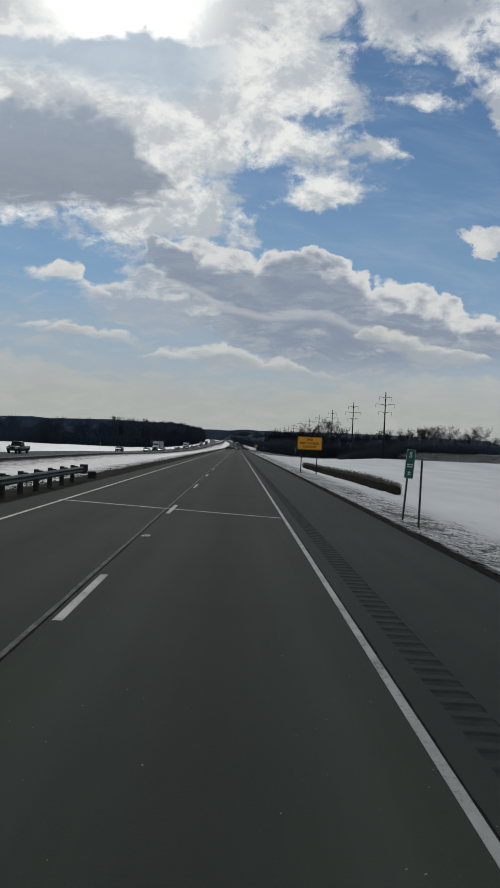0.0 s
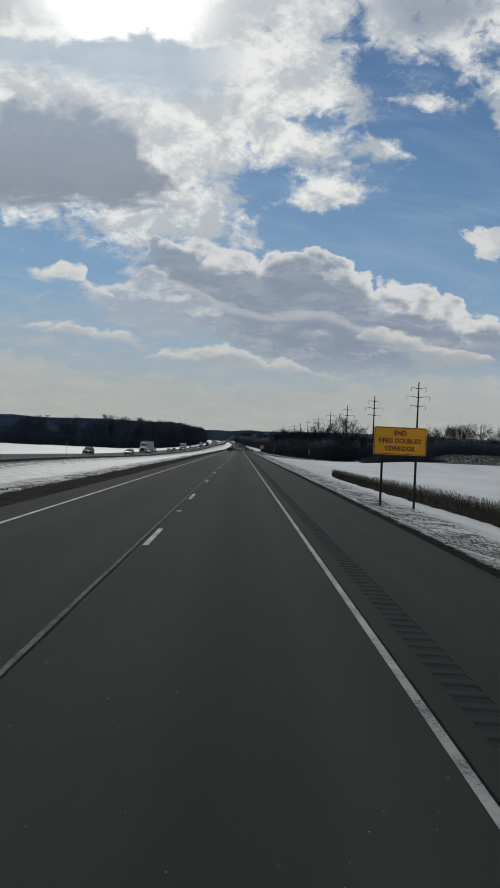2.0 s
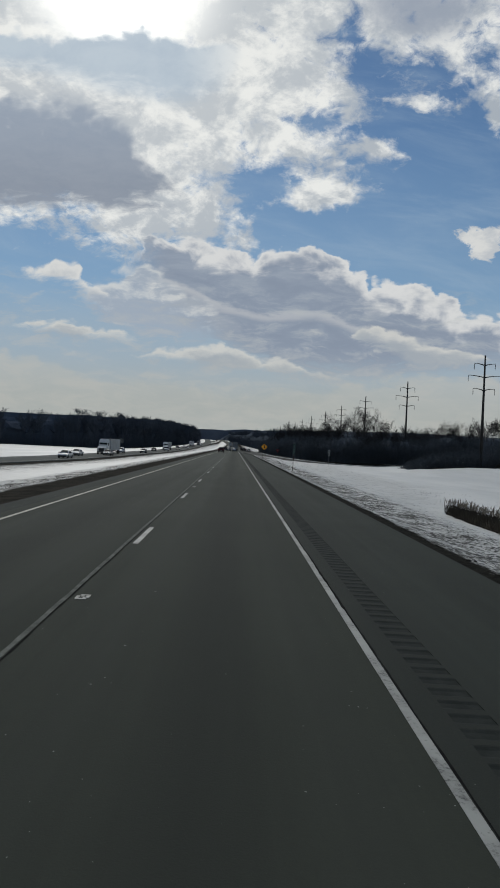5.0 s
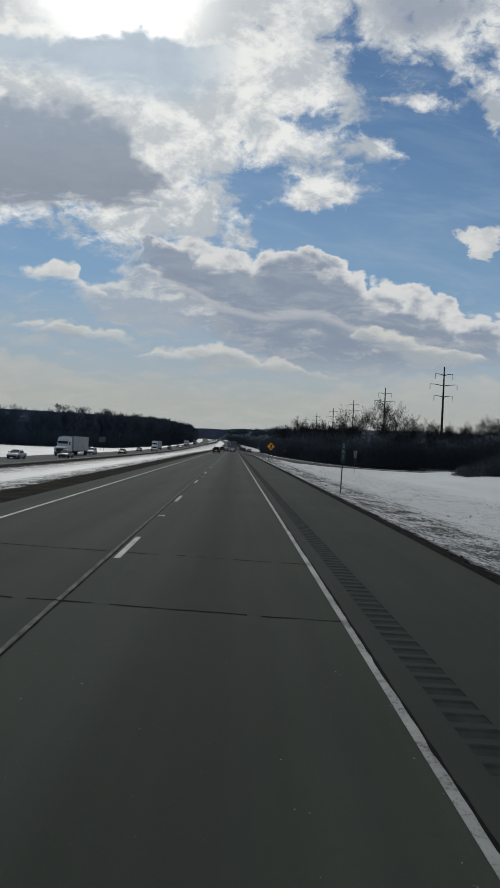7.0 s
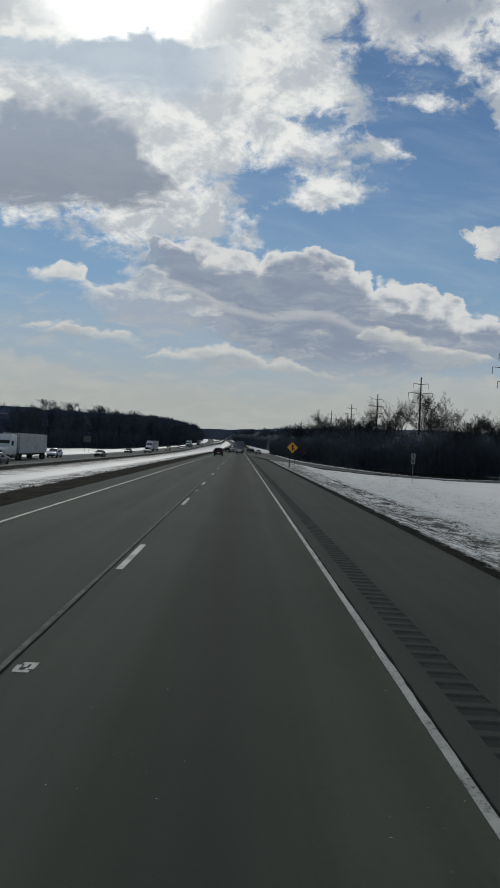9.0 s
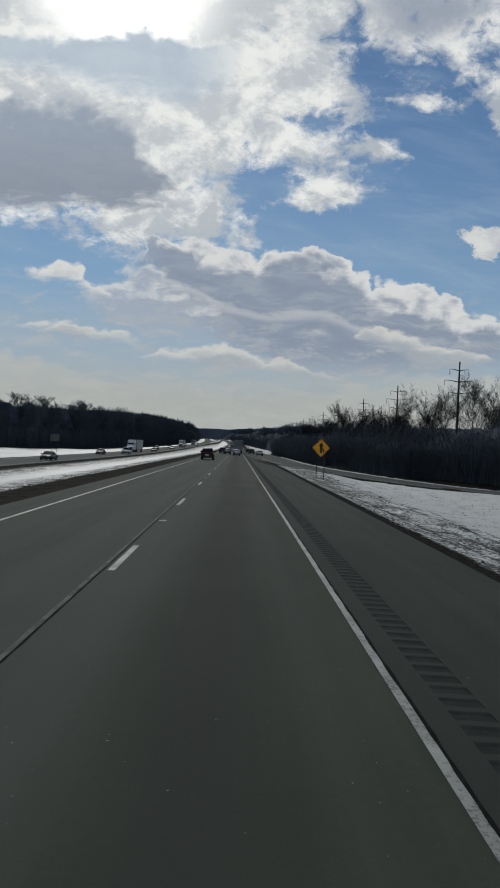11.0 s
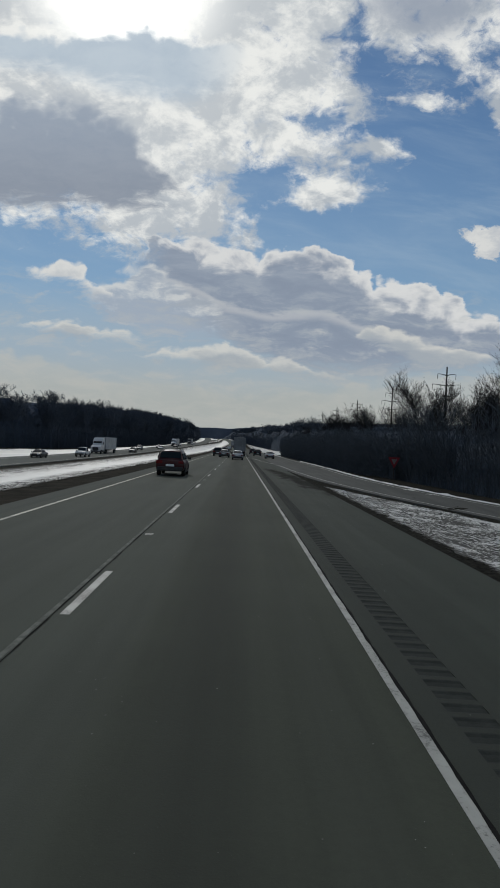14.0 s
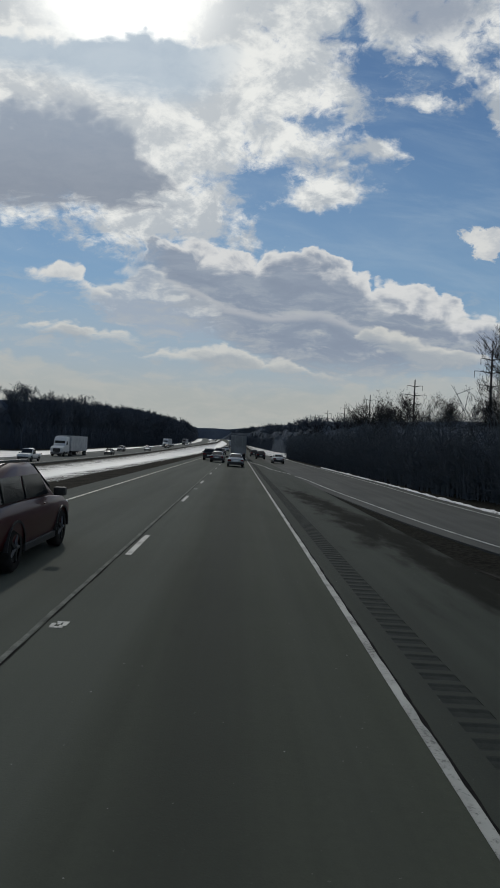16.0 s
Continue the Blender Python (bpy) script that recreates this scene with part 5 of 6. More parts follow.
# woods behind the field, running away from the road
def cross_mass(name, label, x0, x1, y_of, height, depth, step, seed, mat=THICKET):
    r = random.Random(seed)
    vs, fs = [], []
    n = int((x1 - x0) / step)
    prof = [(0.0, 0.0), (0.4 / depth, 0.5), (1.0 / depth, 0.8), (3.0 / depth, 1.0), (0.4, 1.0), (1.0, 0.9)]
    for i in range(n + 1):
        x = x0 + step * i
        for j, (f, hz) in enumerate(prof):
            jag = 0.7 * noise.noise((x * 0.45 / step, j * 2.1, seed)) + (0.8 * r.uniform(-1, 1) if mat is not FAR_WOOD and hz > 0.4 else 0.0)
            y = y_of(x) + depth * f
            vs.append((x, y, land_z(x, y_of(x)) - 0.4 + height(x) * hz * (1 + 0.17 * jag) * (0.0 if i in (0, n) else 0.6 if i in (1, n - 1) else 1.0)))
    k = len(prof)
    for i in range(n):
        for j in range(k - 1):
            a = i * k + j
            fs.append((a, a + k, a + k + 1, a + 1))
    return tagged(new(name, raw(name, vs, fs, mat)), label, "woods", kind="stuff")


cross_mass("woodland_ramp", "dense dark thicket behind the ramp", 17, 82, lambda x: ramp_side(x) + 2, lambda x: (6.4 + 0.8 * math.sin(x * 0.4) - 2.2 * ease(x, 66, 82)) * (0.25 + 0.75 * ease(x, 17, 27)), 22, 0.9, 4)
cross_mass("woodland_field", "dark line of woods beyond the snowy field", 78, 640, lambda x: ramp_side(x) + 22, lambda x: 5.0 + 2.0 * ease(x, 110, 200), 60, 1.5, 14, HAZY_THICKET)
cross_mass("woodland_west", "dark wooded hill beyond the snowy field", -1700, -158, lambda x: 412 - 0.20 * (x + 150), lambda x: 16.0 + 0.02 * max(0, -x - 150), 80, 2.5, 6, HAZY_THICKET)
# the ridge's air haze is painted into its base colour
cross_mass("far_ridge", "distant wooded ridge with blue-grey haze in its colour", -2600, 2600, lambda x: 2500 + 60 * math.sin(x * 0.002), lambda x: 26 + 34 * math.exp(-((x + 60) / 420) ** 2) + 3 * math.sin(x * 0.006), 300, 40, 7, FAR_WOOD)
mass("far_woodland_right", "far dark woods along the rising road", lambda y: (bend(y) + blend([(580, 30), (700, 22), (1000, 17), (1900, 15)], y), 1), lambda y: 12.6 + 3.6 * ease(y, 640, 900) + 2.0 * noise.noise((y * 0.03, 1, 5)), 200, 570, 1900, 4, 9, THICKET)
r = random.Random(23)
vs, fs = [], []
for _ in range(5200):
    x = 17 + 62 * r.random()
    y = ramp_side(x) + 14 * r.random() ** 1.5
    p, h = Vector((x, y, land_z(x, y) - 0.2)), r.uniform(2.0, 8.2)
    q = p + Vector((r.gauss(0, 0.24), r.gauss(0, 0.24), 1)) * h
    limb(vs, fs, p, q, 0.045, 0.010, 3)
    for _ in range(9):
        a = p.lerp(q, r.uniform(0.25, 0.98))
        d = Vector((r.uniform(-1, 1), r.uniform(-1, 1), r.uniform(0.2, 1.4))).normalized()
        limb(vs, fs, a, a + d * r.uniform(0.6, 2.0), 0.026, 0.008, 3)
for _ in range(3200):
    x = 76 + 260 * r.random() ** 1.3
    y = ramp_side(x) + 12 + 22 * r.random()
    p, h = Vector((x, y, land_z(x, y) - 0.2)), r.uniform(3.0, 8.5)
    q = p + Vector((r.uniform(-0.14, 0.14), r.uniform(-0.14, 0.14), 1)) * h
    limb(vs, fs, p, q, 0.06, 0.012, 3)
    for _ in range(7):
        a = p.lerp(q, r.uniform(0.25, 0.98))
        d = Vector((r.uniform(-1, 1), r.uniform(-1, 1), r.uniform(0.2, 1.4))).normalized()
        limb(vs, fs, a, a + d * r.uniform(0.6, 2.2), 0.03, 0.008, 3)
for _ in range(1500):
    x, y = r.uniform(40, 100), 251 + 8 * r.random()
    y += 16 * ease(x, 56, 72)
    p, h = Vector((x, y, land_z(x, y) - 0.2)), r.uniform(1.6, 4.6) * min(1.0, 0.25 + (x - 40) / 14)
    q = p + Vector((r.gauss(0, 0.24), r.gauss(0, 0.24), 1)) * h
    limb(vs, fs, p, q, 0.05, 0.012, 3)
    for _ in range(12):
        a = p.lerp(q, r.uniform(0.05, 0.98))
        d = Vector((r.uniform(-1, 1), r.uniform(-1, 1), r.uniform(-0.2, 1.2))).normalized()
        limb(vs, fs, a, a + d * r.uniform(0.5, 1.5), 0.034, 0.012, 3)
tagged(new("brush_ramp", raw("brush_ramp", vs, fs, TWIG)), "tangled bare brush behind the ramp", "woods", kind="stuff")


# ---- reeds in the frozen pond ----
r = random.Random(31)
vs, fs, hv, hf = [], [], [], []
def bed(f):
    """Half width and middle of the reed bed along its length."""
    return 0.12 + 2.0 * math.sin(math.pi * min(1.0, f * 0.96 + 0.01)) ** 0.75, 16.6 + 0.9 * math.sin(f * 5)


for i in range(91):
    f = i / 90
    half, mid = bed(f)
    for j in range(7):
        s_ = j / 3 - 1
        x, y = mid + half * 0.95 * s_, 66 + 84 * f
        vs.append(Vector((x, y, land_z(x, y) - 0.1 + (0.58 + 0.2 * noise.noise((x * 1.3, y * 0.8, 2))) * (1 - abs(s_) ** 4) * min(1.0, half / 1.2))))
        if i and j:
            a = 7 * i + j
            fs.append((a - 8, a - 7, a, a - 1))
for _ in range(26000):
    f = r.random()
    y = 66 + 84 * f
    half, mid = bed(f)
    x = mid + half * r.uniform(-1, 1)
    z = land_z(x, y) - 0.05
    h = r.uniform(0.55, 0.92) * (1.25 if r.random() < 0.14 else 1.0)
    a, b = Vector((x, y, z)), Vector((x + r.uniform(-0.2, 0.2), y + r.uniform(-0.2, 0.2), z + h))
    limb(vs, fs, a, b, 0.009, 0.004, 3)
    if h > 0.90:
        limb(hv, hf, b - Vector((0, 0, 0.04)), b + Vector((0.01, 0, 0.14)), 0.020, 0.010, 4)
reeds = tagged(new("reeds", raw("reeds", vs, fs, REED)), "bed of dry brown reeds standing in the snow", "reeds", kind="stuff")
tagged(part("seed_heads", raw("seed_heads", hv, hf, REED_HEAD), reeds, "brown seed heads of the reeds"), kind="stuff")


# ---- clods of snow and dirt on the verges ----
def clods(name, label, mat, n, seed, where):
    """Small broken lumps, too many to count."""
    r = random.Random(seed)
    vs, fs = [], []
    for _ in range(n):
        x, y = where(r)
        z = land_z(x, y)
        a, b, c = (r.uniform(0.5, 1.0) for _ in range(3))
        size = 0.018 + 0.055 * r.random() ** 2.5
        k = len(vs)
        turn = r.uniform(0, 6.28)
        ring = [(math.cos(turn + t) * size * a * r.uniform(0.7, 1.2), math.sin(turn + t) * size * b * r.uniform(0.7, 1.2)) for t in (0, 1.05, 2.1, 3.14, 4.19, 5.24)]
        vs += [(x + u, y + v, z - 0.04) for u, v in ring] + [(x + u * 0.8, y + v * 0.8, z + size * c * r.uniform(0.2, 0.45)) for u, v in ring] + [(x, y, z + size * c * 0.62)]
        fs += [(k + i, k + (i + 1) % 6, k + 6 + (i + 1) % 6, k + 6 + i) for i in range(6)] + [(k + 6 + i, k + 6 + (i + 1) % 6, k + 12) for i in range(6)]
    return tagged(new(name, raw(name, vs, fs, mat, True)), label, "clods", kind="stuff")


def outer(r):
    return 5.85 + 3.9 * r.random() ** 1.6, 3 + 292 * r.random() ** 0.9


def inner(r):
    return (-9.2 - 2.4 * r.random() ** 1.5, 5 + 330 * r.random()) if r.random() < 0.5 else (-24.0 + 3.4 * r.random() ** 1.5, 20 + 400 * r.random())


def gore(r):
    f = r.random()
    return 6.0 + (2.0 - 1.5 * f) * r.random(), 288 + 20 * f


clods("snow_clods", "lumps of dirty broken snow on the verge", DIRTY_SNOW, 8000, 41, outer)
clods("dirt_clods", "dark clods of earth on the snowy verge", MUD, 3000, 42, lambda r: (5.45 + 1.5 * r.random() ** 2.2, 3 + 292 * r.random() ** 0.9))
clods("field_clods", "lumps of broken snow on the rough field", DIRTY_SNOW, 5000, 45, lambda r: (8 + 18 * r.random() ** 1.3, 130 + 150 * r.random()))
clods("field_dirt", "specks of dark earth on the rough snow", MUD, 900, 46, lambda r: (7 + 16 * r.random() ** 1.4, 120 + 160 * r.random()))
def ruts(r):
    a, b, x = r.choice(((180, 205, 7.3), (196, 232, 8.1), (214, 238, 9.6), (228, 262, 7.6), (240, 272, 10.4), (30, 70, 6.9), (90, 120, 7.1)))
    y = r.uniform(a, b)
    return x + 0.35 * noise.noise((y * 0.2, x, 0)) + r.gauss(0, 0.10), y


clods("rut_dirt", "torn dark earth in the wheel ruts on the snowy verge", MUD, 2600, 48, ruts)
clods("median_dirt", "dark clods along the ragged snow edge of the median", MUD, 2600, 47, lambda r: (-9.1 - 1.1 * r.random() ** 1.6, 10 + 320 * r.random() ** 0.9))
clods("median_clods", "clods of dirt and snow on the median", DIRTY_SNOW, 1600, 43, inner)
clods("gore_snow", "broken dirty snow left between shoulder and ramp", DIRTY_SNOW, 900, 44, gore)


# ---- vehicles ----
def loft(rings, mat, name, smooth=True):
    vs, fs, n = [], [], len(rings[0])
    for ring in rings:
        vs += [Vector(p) for p in ring]
    for i in range(len(rings) - 1):
        for k in range(n):
            a, b = i * n + k, i * n + (k + 1) % n
            fs.append((a, b, b + n, a + n))
    fs += [tuple(range(n))[::-1], tuple(range((len(rings) - 1) * n, len(rings) * n))]
    me = raw(name, vs, fs, mat)
    if smooth:
        me.shade_smooth()
        me.set_sharp_from_angle(angle=radians(38))
    return me


def section(y, w, z0, z1, crown=0.03, tuck=0.10):
    """One ring of a car's lower body."""
    half = [(0, z0), (w * 0.80, z0), (w * 0.93, z0 + 0.06), (w * 0.985, z0 + 0.30 * (z1 - z0)), (w, z0 + 0.55 * (z1 - z0)), (w * 0.985, z0 + 0.82 * (z1 - z0)), (w * (1 - tuck), z1 - 0.015), (w * 0.55, z1 + crown * 0.7), (0, z1 + crown)]
    return [(x, y, z) for x, z in half] + [(-x, y, z) for x, z in half[-2:0:-1]]


def cabin_ring(y, wb, wt, z0, z1):
    half = [(0, z0), (wb, z0), (wb * 0.99, z0 + 0.08), (wb * 0.5 + wt * 0.5, z0 + 0.55 * (z1 - z0)), (wt, z1 - 0.09), (wt * 0.86, z1 - 0.015), (0, z1 + 0.02)]
    return [(x, y, z) for x, z in half] + [(-x, y, z) for x, z in half[-2:0:-1]]


def wheel(parent, x, y, r, width):
    s = 1 if x > 0 else -1
    bm = bmesh.new()
    prof = [(0.60, 0.0), (0.92, 0.0), (1.0, 0.12), (1.0, 0.88), (0.92, 1.0), (0.60, 1.0)]
    n = 20
    rings = []
    for k in range(n):
        a = 2 * math.pi * k / n
        rings.append([bm.verts.new((x - s * width * f, y + r * q * math.cos(a), r + r * q * math.sin(a))) for q, f in prof])
    for k in range(n):
        for j in range(len(prof) - 1):
            bm.faces.new((rings[k][j], rings[k][j + 1], rings[(k + 1) % n][j + 1], rings[(k + 1) % n][j]))
    tyre = part("tyre", bm, parent, mat=RUBBER, smooth=True)
    bm = bmesh.new()
    rod((x - s * 0.03, y, r), (x - s * width * 0.8, y, r), r * 0.62, r * 0.62, 20, bm)
    for k in range(5):
        a = 2 * math.pi * k / 5
        rod((x - s * 0.01, y, r), (x - s * 0.02, y + r * 0.58 * math.cos(a), r + r * 0.58 * math.sin(a)), r * 0.11, r * 0.08, 5, bm)
    part("rim", bm, tyre, "alloy rim darkened as in shadow", RIM)
    return tyre


SHAPES = {
    "sedan": dict(L=4.75, w=0.90, z0=0.22, belt=[(-1.0, 0.62, 0.80), (-0.96, 0.96, 0.90), (-0.45, 1.0, 0.96), (0.3, 1.0, 0.93), (0.72, 0.97, 0.84), (0.94, 0.90, 0.72), (1.0, 0.72, 0.60)],
                  cab=[(-0.70, 0.60, 0.95), (-0.34, 0.60, 1.40), (0.10, 0.60, 1.45), (0.48, 0.64, 0.95)], wheel=0.33, axle=(-0.57, 0.60)),
    "suv": dict(L=4.65, w=0.92, z0=0.27, belt=[(-1.0, 0.72, 0.98), (-0.965, 0.97, 1.04), (-0.45, 1.0, 1.08), (0.3, 1.0, 1.05), (0.72, 0.97, 0.98), (0.94, 0.90, 0.86), (1.0, 0.74, 0.70)],
                cab=[(-0.96, 0.70, 1.06), (-0.80, 0.68, 1.60), (0.05, 0.68, 1.68), (0.52, 0.68, 1.05)], wheel=0.37, axle=(-0.58, 0.58)),
    "pickup": dict(L=5.7, w=0.98, z0=0.40, belt=[(-1.0, 0.92, 1.12), (-0.97, 0.99, 1.14), (-0.3, 1.0, 1.15), (0.3, 1.0, 1.15), (0.75, 0.98, 1.12), (0.96, 0.92, 1.05), (1.0, 0.80, 0.80)],
                   cab=[(-0.16, 0.78, 1.14), (-0.10, 0.72, 1.84), (0.22, 0.72, 1.88), (0.46, 0.76, 1.14)], wheel=0.42, axle=(-0.56, 0.62)),
}


def car(shape, colour, label, m, group="", facing=1):
    s = SHAPES[shape]
    h = s["L"] / 2
    w = s["w"]
    c = thing("car" if shape != "pickup" else "pickup_truck", label, "car" if shape != "pickup" else "pickup", m, group)
    part("body", loft([section(f * h, w * k, s["z0"] + (0.10 if abs(f) > 0.93 else 0), z) for f, k, z in s["belt"]], PAINTS[colour], "body"), c)
    (ra, rk, rz), (rb, tk, tz), (fb, uk, uz), (fa, fk, fz) = s["cab"]
    belt_w = w * 0.90
    roof = loft([cabin_ring(ra * h, belt_w * 0.98, belt_w * 0.95, rz - 0.12, rz + 0.04), cabin_ring(rb * h, belt_w * 0.99, w * tk * 1.08, rz - 0.1, tz), cabin_ring((rb + fb) / 2 * h, belt_w, w * tk * 1.12, rz - 0.1, max(tz, uz) + 0.02),
                 cabin_ring(fb * h, belt_w, w * uk * 1.1, fz - 0.1, uz), cabin_ring(fa * h, belt_w * 0.96, belt_w * 0.92, fz - 0.14, fz + 0.02)], PAINTS[colour], "cabin")
    cabin = part("cabin", roof, c)

    def pane(name, pts, push):
        n = (Vector(pts[1]) - Vector(pts[0])).cross(Vector(pts[2]) - Vector(pts[0])).normalized()
        if n.dot(Vector(push)) < 0:
            n = -n
        top = [Vector(p) + n * (0.022 if name == "side_window" else 0.06) for p in pts]
        low = [Vector(p) - n * 0.03 for p in pts]
        k = len(pts)
        part(name, raw(name, low + top, [tuple(range(k))[::-1], tuple(range(k, 2 * k))] + [(i, (i + 1) % k, k + (i + 1) % k, k + i) for i in range(k)], CAR_GLASS), cabin, "dark glass")

    def along(a, b, f):
        return a + (b - a) * f

    # rear and front screens
    yb, yt = along(ra, rb, 0.16) * h, along(ra, rb, 0.86) * h
    zb, zt = along(rz, tz, 0.16), along(rz, tz, 0.84)
    pane("rear_window", [(-w * 0.74, yb, zb), (w * 0.74, yb, zb), (w * tk * 0.98, yt, zt), (-w * tk * 0.98, yt, zt)], (0, -1, 0.2))
    yb, yt = along(fa, fb, 0.14) * h, along(fa, fb, 0.88) * h
    zb, zt = along(fz, uz, 0.14), along(fz, uz, 0.86)
    pane("windscreen", [(-w * 0.78, yb, zb), (w * 0.78, yb, zb), (w * uk * 1.0, yt, zt), (-w * uk * 1.0, yt, zt)], (0, 1, 0.2))
    for sgn in (-1, 1):
        cuts = [along(ra, rb, 0.55), along(rb, fb, 0.02), along(rb, fb, 0.55), along(fb, fa, 0.45)] if shape != "pickup" else [along(ra, rb, 0.9), along(rb, fb, 0.55), along(fb, fa, 0.45)]
        zlo, zhi = max(rz, fz) + 0.03, min(tz, uz) - 0.13
        for i in range(len(cuts) - 1):
            y0, y1 = cuts[i] * h + 0.04, cuts[i + 1] * h - 0.04
            t0 = y0 + (0.25 * h * 0.3 if i == 0 and shape == "sedan" else 0.03)
            t1 = y1 - (0.30 if i == len(cuts) - 2 else 0.0)
            xo, xi = belt_w * 1.0, (belt_w + w * tk * 1.1) / 2 * 0.985 - 0.02
            pane("side_window", [(sgn * xo, y0, zlo), (sgn * xo, y1, zlo), (sgn * xi, t1, zhi), (sgn * xi, t0, zhi)], (sgn, 0, 0.1))
        part("mirror", box(sgn * w - 0.02 * sgn, sgn * (w + 0.20), along(fb, fa, 0.55) * h - 0.06, along(fb, fa, 0.55) * h + 0.10, fz + 0.0, fz + 0.16, 0.03), c, "dark mirror", DARK_PLASTIC)
        for fy in s["axle"]:
            wheel(c, sgn * w * 0.985, fy * h, s["wheel"], 0.22)
            bm = bmesh.new()
            n = 14
            yc, rr = fy * h, s["wheel"] * 1.17
            ring = [[bm.verts.new((sgn * (w * 1.0 + d), yc + q * math.cos(math.pi * k / n), s["wheel"] + q * math.sin(math.pi * k / n))) for q, d in ((rr * 0.93, 0.008), (rr * 1.02, 0.010), (rr * 1.02, -0.05))] for k in range(n + 1)]
            for k in range(n):
                for j in range(2):
                    bm.faces.new((ring[k][j], ring[k][j + 1], ring[k + 1][j + 1], ring[k + 1][j]))
            part("arch", bm, c, "dark wheel arch", DARK_PLASTIC)
        zl = s["belt"][0][2]
        part("tail_light", box(sgn * w * 0.56, sgn * w * 0.93, -h - 0.005, -h + 0.20, zl - 0.16, zl + 0.0, 0.03), c, "red tail light", LAMP_RED)
        zl = s["belt"][-1][2]
        part("headlight", box(sgn * w * 0.48, sgn * w * 0.84, h - 0.25, h + 0.0, zl - 0.02, zl + 0.13, 0.03), c, "clear headlight", LAMP_CLEAR)
        part("sill", box(sgn * w * 0.90, sgn * w * 1.0, s["axle"][0] * h + 0.45, s["axle"][1] * h - 0.45, s["z0"] - 0.02, s["z0"] + 0.10, 0.02), c, "dark sill", DARK_PLASTIC)
        part("door_handle", box(sgn * w * 0.985, sgn * w * 1.015, 0.05, 0.22, s["belt"][2][2] - 0.14, s["belt"][2][2] - 0.11, 0.008), c, mat=PAINTS[colour])
    part("rear_bumper", box(-w * 0.88, w * 0.88, -h - 0.06, -h + 0.12, s["z0"] + 0.08, s["z0"] + 0.34, 0.05), c, "dark rear bumper", DARK_PLASTIC)
    part("front_bumper", box(-w * 0.80, w * 0.80, h - 0.12, h + 0.05, s["z0"] + 0.06, s["z0"] + 0.32, 0.05), c, "dark grille and bumper", DARK_PLASTIC)
    part("plate_bar", box(-0.26, 0.26, -h - 0.075, -h - 0.02, s["z0"] + 0.36, s["z0"] + 0.50, 0.01), c, "blank pale plate", WHITE)
    if shape == "suv":
        for sgn in (-1, 1):
            part("roof_rail", box(sgn * w * 0.60, sgn * w * 0.64, -0.75 * h, 0.05 * h, 1.68, 1.73, 0.012), c, "roof rail", RIM)
    return c


def semi(m, label, nose, group="", skin=TRAILER_WHITE):
    """A tractor with a box trailer; it faces +y."""
    t = thing("semi_truck", label, "truck", m, group)
    part("trailer", box(-1.29, 1.29, -15.0, -1.3, 1.15, 4.05, 0.03), t, "box trailer", skin)
    part("trailer_rail", box(-1.31, 1.31, -15.02, -1.28, 1.02, 1.16, 0.01), t, mat=GREY_BACK)
    for x in (-0.62, 0.62):
        part("rear_door", box(x - 0.60, x + 0.60, -15.04, -14.99, 1.22, 3.98, 0.012), t, mat=skin)
        part("door_bar", box(x - 0.03 * (1 if x > 0 else -1), x, -15.08, -15.03, 1.2, 3.95), t, mat=GREY_BACK)
        part("tail_light", box(x * 1.6 - 0.1, x * 1.6 + 0.1, -15.06, -15.0, 1.03, 1.13, 0.01), t, "red tail light", LAMP_RED)
    part("underride_bar", box(-1.2, 1.2, -14.95, -14.85, 0.50, 0.62, 0.01), t, mat=DARK_PLASTIC)
    part("chassis", box(-0.45, 0.45, -14.6, 4.4, 0.75, 1.05, 0.03), t, mat=DARK_PLASTIC)
    part("cab", loft([[(x, y, z) for x, z in rounded(2.3, zt - 0.75, 0.16, 3, 0, (zt + 0.75) / 2)] for y, zt in ((-0.4, 3.75), (1.2, 3.85), (1.9, 3.35), (2.5, 2.05), (4.1 if nose else 2.75, 1.85), (4.35 if nose else 2.85, 1.6))], PAINTS[label.split()[0] if label.split()[0] in PAINTS else "white"], "cab"), t)
    part("windscreen", box(-1.0, 1.0, 2.05, 2.30, 2.15, 3.0, 0.05), t, "dark glass", CAR_GLASS)
    part("grille", box(-0.7, 0.7, 4.30 if nose else 2.80, 4.42 if nose else 2.92, 0.85, 1.55, 0.03), t, "dark grille", DARK_PLASTIC)
    part("bumper", box(-1.15, 1.15, 4.1 if nose else 2.6, 4.45 if nose else 3.0, 0.40, 0.75, 0.04), t, mat=RIM)
    for x in (-1.16, 1.16):
        part("side_window", box(x - 0.02, x + 0.02, 1.0, 1.8, 2.2, 2.9, 0.01), t, "dark glass", CAR_GLASS)
        part("fuel_tank", rod((x * 0.8, -0.2, 0.72), (x * 0.8, 1.4, 0.72), 0.32, 0.32, 14), t, mat=RIM)
        for y in (-14.0, -12.7, -2.3, -1.0, 3.2 if nose else 2.0):
            wheel(t, x * 1.04, y, 0.50, 0.30)
    return t


def heading(x, y, back=False, turn=0.0, z=None):
    return pose(x + bend(y), y, (road_z(x + bend(y), y) if x > -10 else opp_z(y) + 0.02) if z is None else z, 0, 0, (180 if back else 0) + turn)


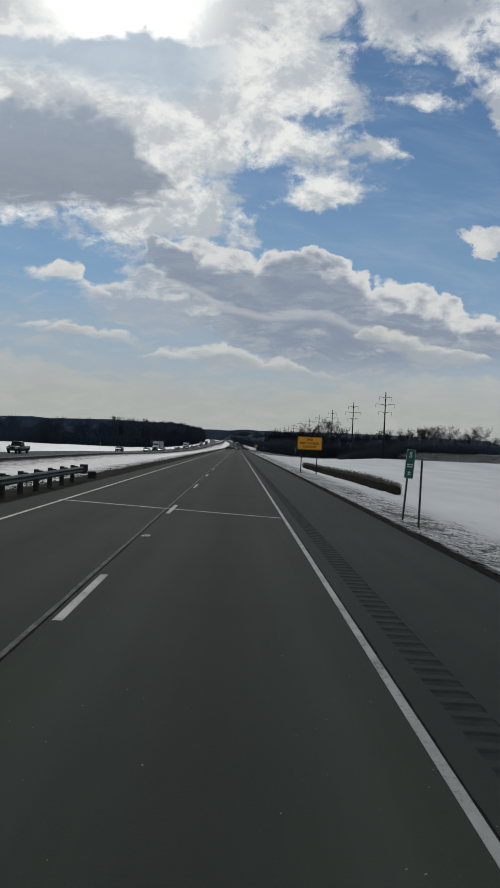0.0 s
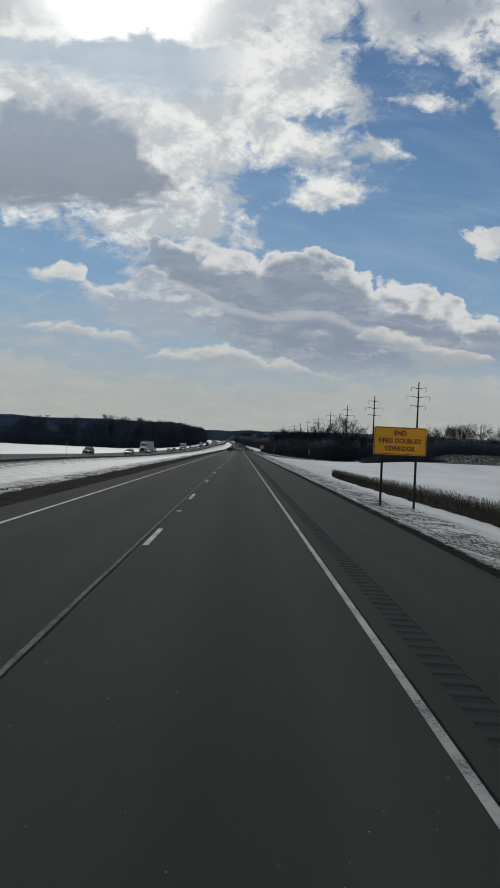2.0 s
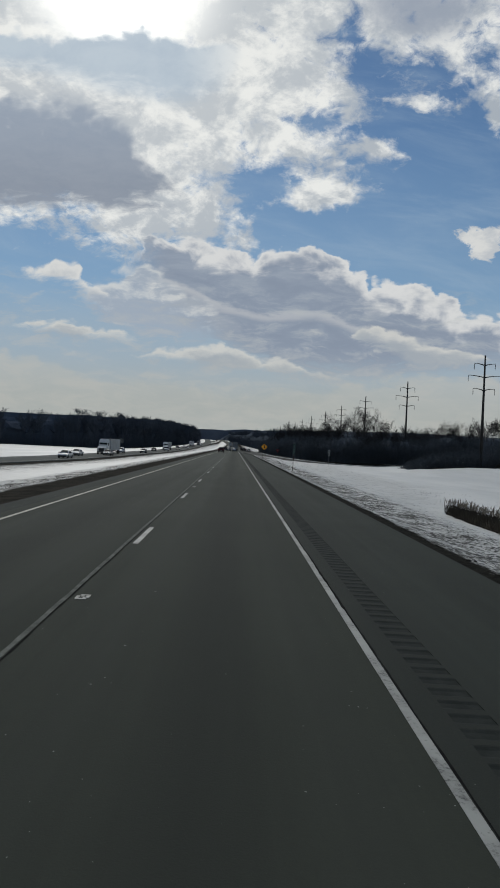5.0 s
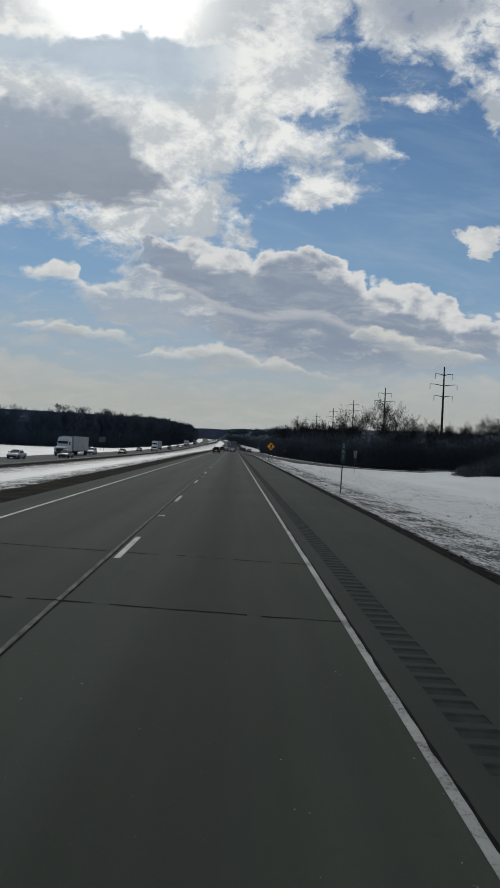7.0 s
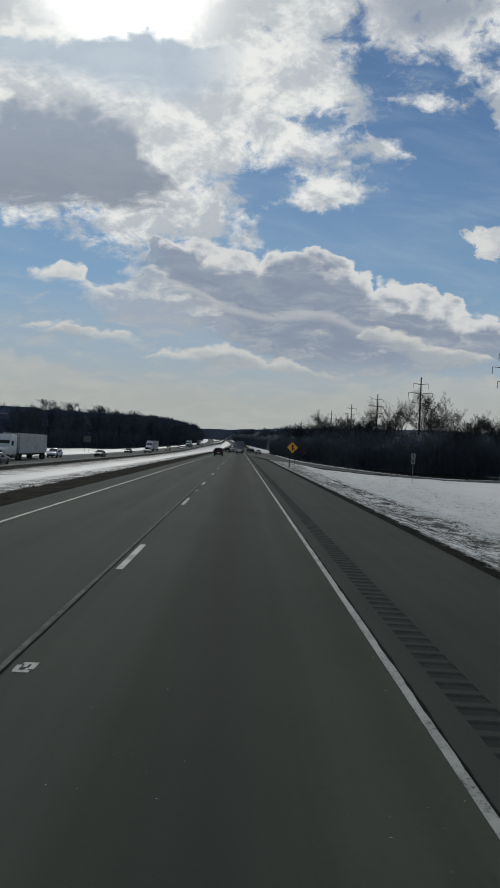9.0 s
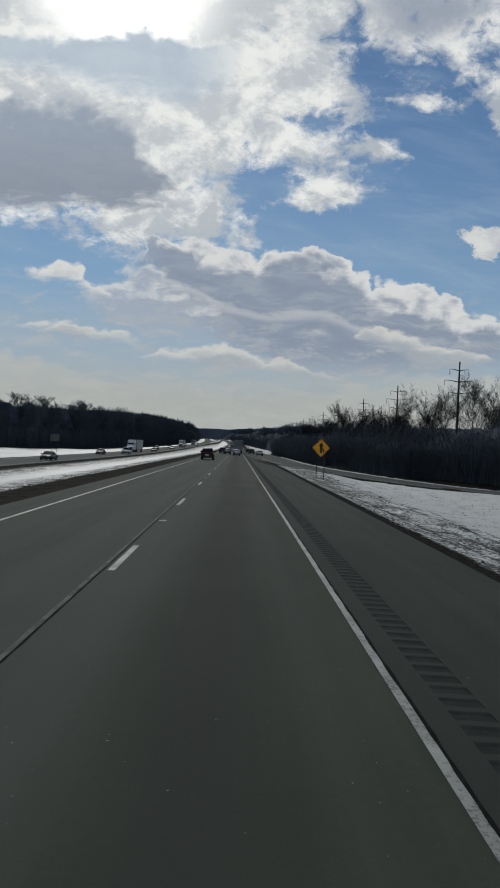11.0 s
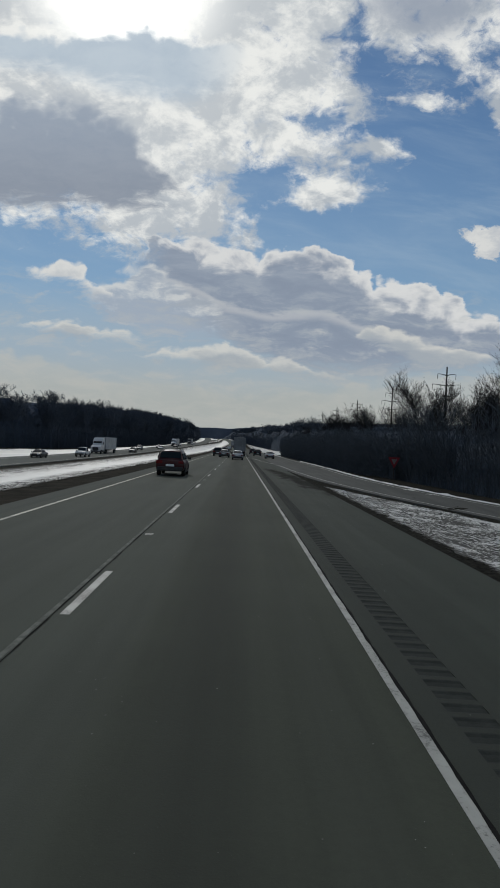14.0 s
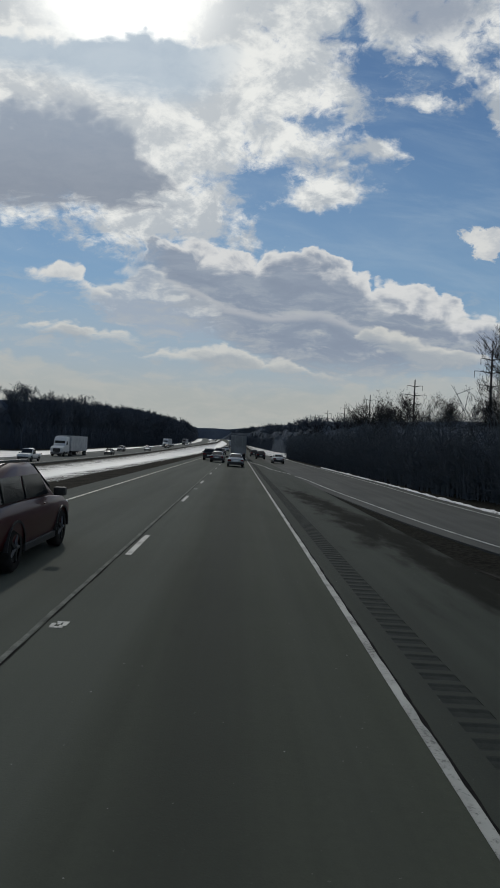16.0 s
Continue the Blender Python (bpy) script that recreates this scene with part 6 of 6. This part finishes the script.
LANE = "traffic ahead"
car("sedan", "silver", "silver sedan with red tail lights driving ahead", heading(-0.2, 372, turn=0.6), LANE)
car("suv", "dark", "dark sport utility car in the passing lane", heading(-4.1, 396), LANE)
car("sedan", "grey", "dark grey sedan changing lanes ahead", heading(-2.6, 386, turn=-1.5), LANE)
semi(heading(0.1, 424), "grey box truck in the driving lane ahead", False, LANE, TRAILER_SHADED)
car("suv", "dark", "dark car far ahead in the passing lane", heading(-4.0, 440), LANE)
car("sedan", "grey", "grey car far ahead in the passing lane", heading(-4.0, 475), LANE)
car("suv", "white", "white car far ahead in the passing lane", heading(-4.0, 530), LANE)
semi(heading(-0.1, 520), "grey box truck far ahead in the driving lane", False, LANE, TRAILER_SHADED)
car("sedan", "dark", "dark car far up the rising road", heading(-4.0, 640), LANE)
semi(heading(-4.0, 720), "white truck far up the rising road", False, LANE)
car("suv", "red", "dark red sport utility car in the passing lane", heading(-4.32, 311.6, turn=0.3), LANE)
car("sedan", "silver", "silver sedan on the entrance ramp", heading(6.3, 402, turn=1.5), "cars on the ramp")
car("suv", "dark", "dark sport utility car at the end of the ramp", heading(4.6, 432, turn=1.5), "cars on the ramp")
car("suv", "dark", "dark car merging from the ramp", heading(4.0, 462, turn=1.0), "cars on the ramp")

ON = "oncoming traffic"
car("pickup", "dark", "dark pickup truck on the oncoming lanes", heading(-34.2, 102.5, True), ON)
for x, y, shape, colour, words in (
        (-34.2, 190, "suv", "dark", "dark sport utility car with dirty paint"), (-30.5, 222, "sedan", "white", "white sedan on the inner lane"),
        (-34.2, 246, "sedan", "silver", "silver sedan on the outer lane"), (-30.5, 262, "sedan", "grey", "grey sedan on the inner lane"),
        (-34.1, 300, "suv", "white", "white sport utility car"), (-30.4, 322, "sedan", "dark", "dark sedan on the inner lane"),
        (-30.5, 396, "pickup", "white", "white pickup truck on the inner lane"), (-34.2, 380, "sedan", "dark", "dark sedan on the outer lane"),
        (-30.4, 455, "sedan", "dark", "dark sedan coming down the road"), (-34.2, 492, "suv", "grey", "grey car coming down the road"),
        (-30.4, 520, "sedan", "white", "white car coming down the road"), (-34.2, 545, "sedan", "silver", "silver car coming down the road"),
        (-30.4, 580, "suv", "dark", "dark car coming down the road"), (-34.2, 640, "sedan", "white", "white car far up the road"),
        (-30.4, 690, "sedan", "silver", "silver car far up the road"), (-34.2, 780, "suv", "white", "white car far up the road")):
    car(shape, colour, words, heading(x, y, True), ON)
semi(heading(-34.2, 276, True), "white semi truck with a pale box trailer on the oncoming lanes", True, ON)
semi(heading(-34.2, 428, True), "white semi truck with a long trailer coming down the road", True, ON)
semi(heading(-34.2, 610, True), "white semi truck far up the oncoming lanes", True, ON)
semi(heading(-34.2, 720, True), "grey semi truck far up the oncoming lanes", True, ON)
